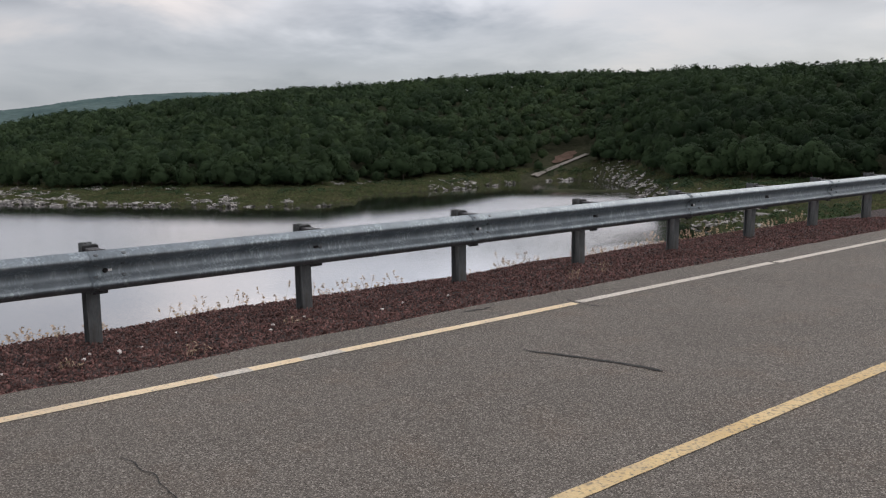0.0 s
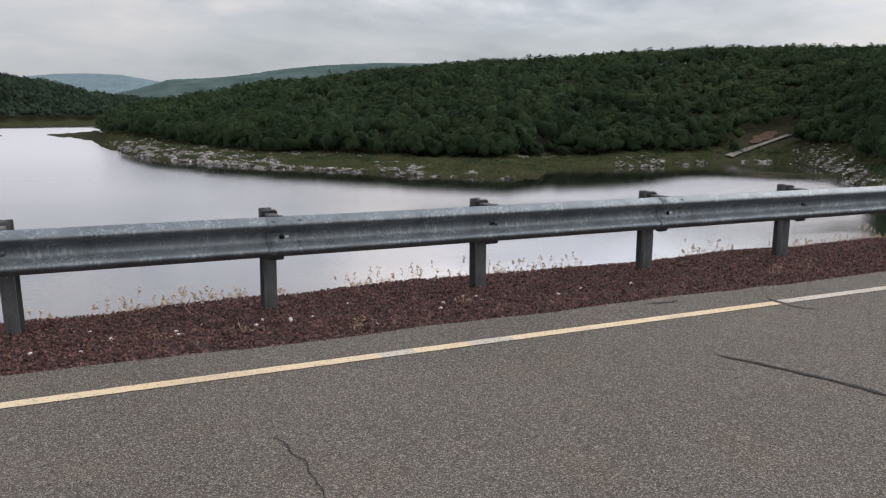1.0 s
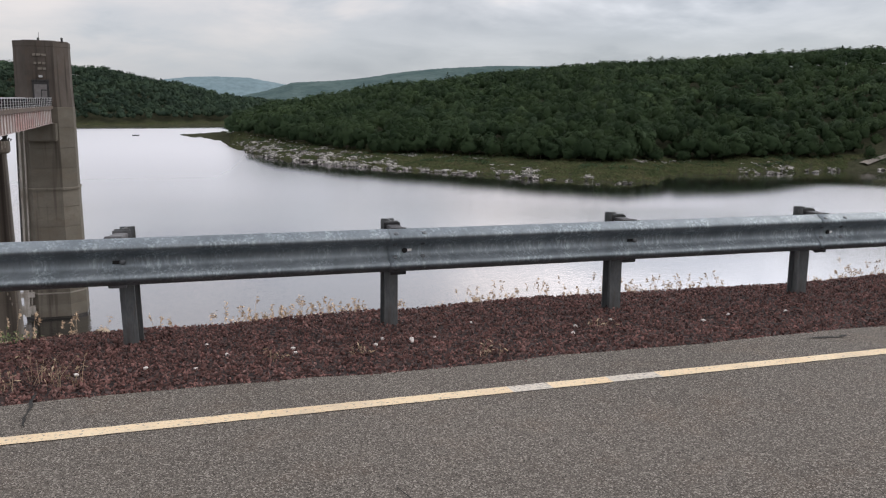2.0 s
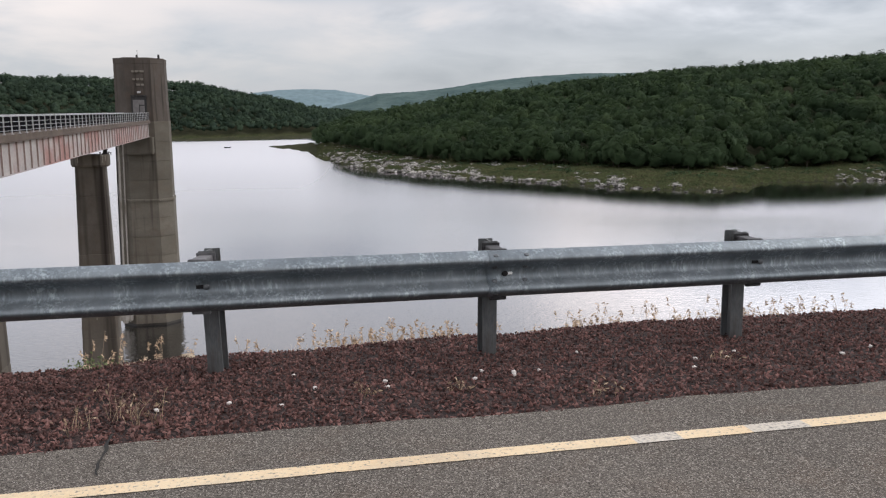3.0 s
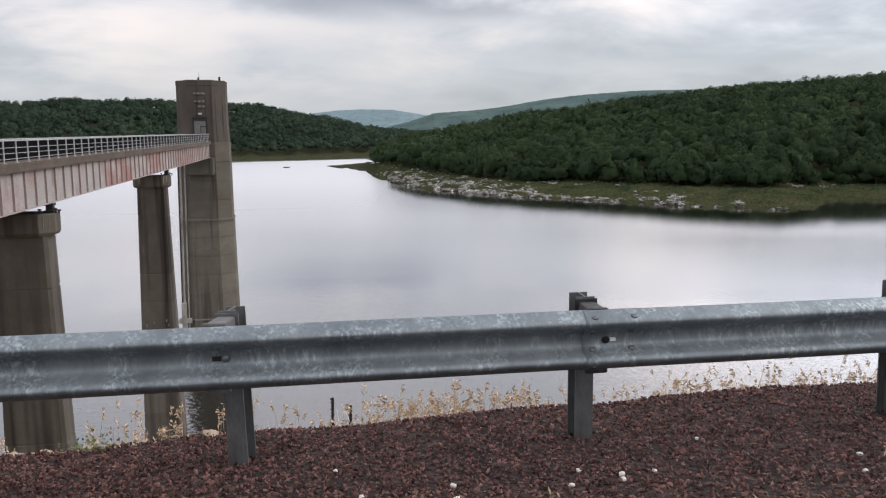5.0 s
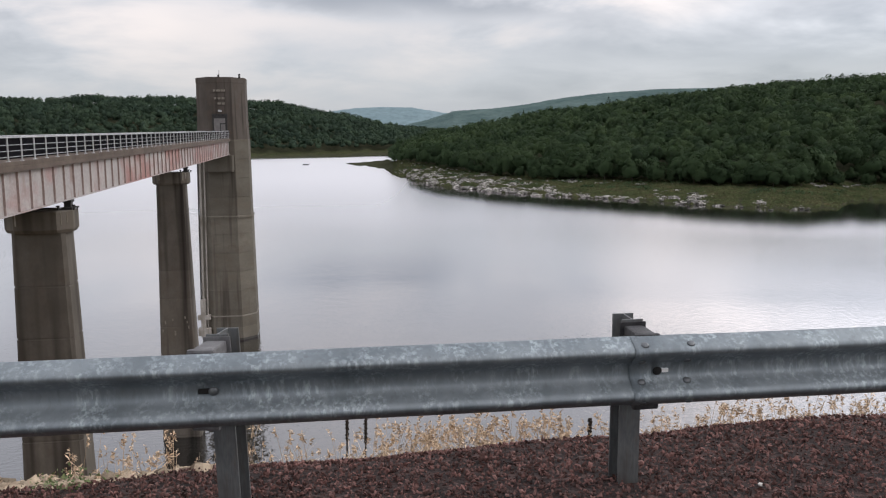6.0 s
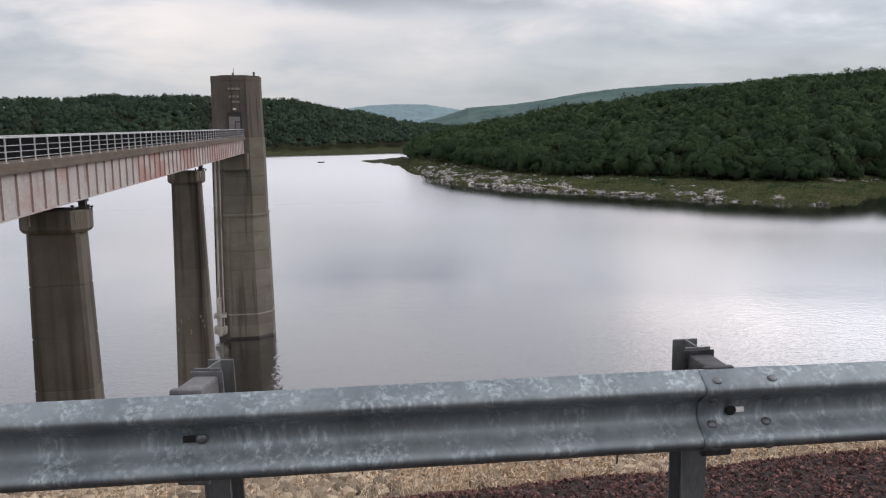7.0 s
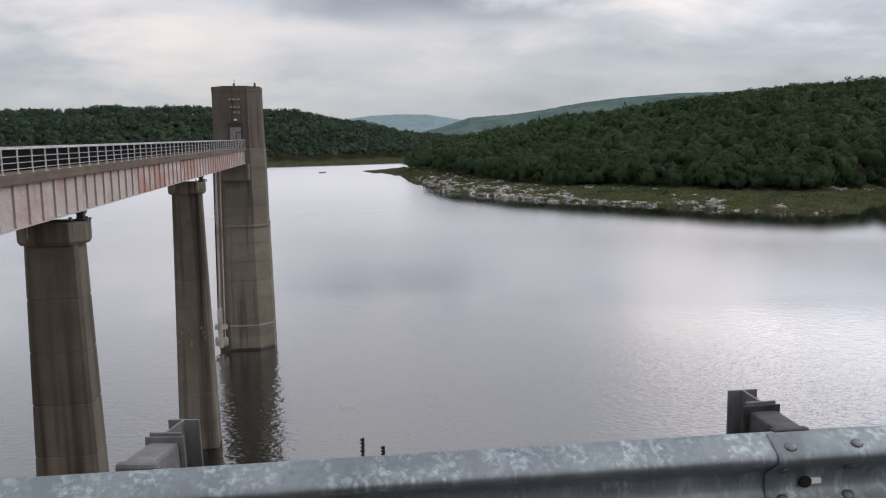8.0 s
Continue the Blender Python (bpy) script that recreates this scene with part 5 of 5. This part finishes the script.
r = rng.uniform(0.5, 1.7, (len(c), 1, 1))
p = c[:, None] + q * r * np.array([1.3, 1.3, 0.8]) + np.array([0, 0, 0.3])
v, f = leaves(p.reshape(-1, 3), (q + np.array([0, 0, 0.5])).reshape(-1, 3), np.broadcast_to(r * 0.42, (len(c), 22, 1)).ravel())
tagged(link("shrubs", fast_mesh("shrubs", v, f, 0.5), "leaf"), "low green scrub on the banks", "shrubs", kind="stuff")

# track running down to the cove, and the bare soil beside it
def draped(points, widths, lift):
    """A strip laid over the land along points given as bearing and distance."""
    bm = bmesh.new()
    rows = []
    for (b, r), w in zip(points, widths):
        x, y = OX + r * math.sin(radians(b)), OY + r * math.cos(radians(b))
        row = []
        for k in (-1, -0.5, 0.0, 0.5, 1):
            X, Y = x + k * w * math.cos(radians(b)), y - k * w * math.sin(radians(b))
            row.append(bm.verts.new((X, Y, float(ground_z(np.array([X]), np.array([Y]))[0]) + lift)))
        rows.append(row)
    for p, q in zip(rows, rows[1:]):
        for i in range(4):
            bm.faces.new((p[i], p[i + 1], q[i + 1], q[i]))
    return bm


way = [i / 60 for i in range(61)]
bm = draped([(45.35 + 3.55 * u, 531 + 63 * u) for u in way], [2.1 - 0.6 * u + 0.2 * math.sin(7 * u) for u in way], 1.1)
tagged(part("dirt_road", bm, "dirt_road", smooth=True), "pale dirt track running down to the water", "road", kind="structure")
bm = draped([(46.7 + 1.4 * u, 566 + 34 * u) for u in way], [4.5 * math.sin(3.14 * u) + 0.8 * math.sin(17 * u) + 0.5 for u in way], 0.8)
tagged(part("bare_soil", bm, "red_soil", smooth=True), "bare reddish soil above the track", "soil", kind="structure")

# ---------------------------------------------------------------- dry grass and weeds on the crest
k = 2700
gx_ = np.where(rng.uniform(0, 1, k) < 0.14, rng.uniform(-3, 2, k), rng.uniform(2, 16, k))
gx_ = gx_[wavy(gx_, gx_ * 0, 1.3, 91) > -0.08]
grass("dry_grass", gx_, rng.uniform(8.1, 9.6, len(gx_)), rng.uniform(0.15, 0.5, len(gx_)), slope, "dry tan grass with seed heads past the gravel", "grass")
gx_ = np.concatenate([1.95 + 0.5 * rng.normal(size=170), 0.3 + 0.18 * rng.normal(size=12)])
grass("dry_grass", gx_, rng.uniform(8.1, 9.4, len(gx_)), rng.uniform(0.18, 0.46, len(gx_)), slope, "thick clump of dry orange-tan grass at the gravel edge", "grass", 2)
# tan rubble and a green weed where the gravel ends
k = 700
x, y = rng.uniform(-2.6, 0.5, k), rng.uniform(7.7, 8.4, k)
c = np.stack([x, y, [shoulder_z(float(p), float(q)) for p, q in zip(x, y)]], -1)
v, f = scatter(c, rng.uniform(0.015, 0.06, (k, 1)) * rng.uniform(0.6, 1.3, (k, 3)) * np.array([1.4, 1.2, 0.6]), ICO_V, ICO_F, 0.25, False)
tagged(link("slope_stones", fast_mesh("slope_stones", v, f), "riprap_far"), "tan rubble at the end of the gravel", "rocks", kind="stuff")
c = np.array([-0.35, 7.6, shoulder_z(-0.35, 7.6)]) + rng.normal(size=(160, 3)) * np.array([0.09, 0.06, 0.02]) + np.array([0, 0, 0.03])
v, f = leaves(c, rng.normal(size=(160, 3)) + np.array([0, -0.3, 0.8]), rng.uniform(0.006, 0.015, 160))
tagged(link("weed", fast_mesh("weed", v, f), "green_weed"), "small green weed among tan stones", "weed", kind="stuff")
k = 420
grass("straw", 1.9 + 0.8 * rng.normal(size=k), rng.uniform(7.95, 8.7, k), rng.uniform(0.06, 0.2, k), slope, "matted dry straw lying between stones and gravel", "grass", 2, "stuff", 2.2, 0.0)
k = 110
grass("dry_grass", rng.uniform(-5, 9, k), rng.uniform(8.6, 14, k), rng.uniform(0.15, 0.45, k), slope, "dry yellow grass between the slope stones", "grass", 2)
for x, y, h in ((0.12, 5.95, 0.22), (0.22, 5.88, 0.2), (1.9, 6.05, 0.1), (-0.1, 5.8, 0.15), (3.75, 6.35, 0.12), (2.62, 5.75, 0.12), (6.9, 6.1, 0.18), (7.4, 6.2, 0.18), (1.35, 6.15, 0.09)):
    n = 8
    ob = grass("weed_tuft", x + rng.normal(size=n) * 0.05, y + rng.normal(size=n) * 0.05, rng.uniform(0.5, 1, n) * h, shoulder_z, "dry straw-coloured weed tuft in gravel", "weed", 2, "stuff", 0.8, 0.1, "weed")
for x, y, h in ((1.2, 16.4, 1.14), (1.5, 16.5, 1.0), (4.6, 14.5, 0.6)):
    z = slope(x, y)
    bm = rod(bmesh.new(), (x, y, z - 0.05), (x + 0.02, y, z + h * 0.6), 0.014, 6)
    rod(bm, (x + 0.015, y, z + h * 0.5), (x + 0.03, y, z + h), 0.022, 8)
    for q in range(26):
        w = h * (0.5 + 0.5 * q / 26)
        bmesh.ops.create_icosphere(bm, subdivisions=1, radius=0.016, matrix=Matrix.Translation((x + 0.02 + 0.024 * math.cos(q * 2.4), y + 0.024 * math.sin(q * 2.4), z + w)))
    tagged(part("dead_stalk", bm, "dark_stalk"), "dead dark brown mullein stalk on the slope", "weed", "dead stalks on the slope")

# stones of the slope, last
shapes = []
for i in range(8):
    v, f = scatter(np.array([(0.0, 0, 0)]), np.array([(1.0, 0.8, 0.6)]), ICO_V, ICO_F, 0.25)
    me = fast_mesh("stone", v, f)
    me.materials.append(M["riprap"])
    shapes.append(me)
for i in range(290):
    x, y = rng.uniform(-1.5, 6.0), 8.3 + 4.5 * rng.uniform(0, 1) ** 1.2
    ob = new("stone", shapes[i % 8])
    ob.parent = embankment
    r = rng.uniform(0.055, 0.15) + 0.014 * (y - 8.3)
    ob.matrix_basis = Matrix.LocRotScale((x, y, slope(x, y) + 0.15 * r), Euler((rng.uniform(-0.5, 0.5), rng.uniform(-0.5, 0.5), rng.uniform(0, 6.28))), (r, r * rng.uniform(0.7, 1.1), r * rng.uniform(0.6, 1.0)))
k = 6000
x, y = rng.uniform(-9, 26, k), 8.4 + 14 * rng.uniform(0, 1, k) ** 1.3
c = np.stack([x, y, [slope(float(p), float(q)) for p, q in zip(x, y)]], -1)
v, f = scatter(c, (rng.uniform(0.04, 0.10, (k, 1)) + 0.014 * (y - 8.4)[:, None]) * rng.uniform(0.6, 1.2, (k, 3)), ICO_V, ICO_F, 0.25)
tagged(link("slope_stones", fast_mesh("slope_stones", v, f), "riprap_far"), "tan riprap stones down the dam face", "rocks", kind="stuff")
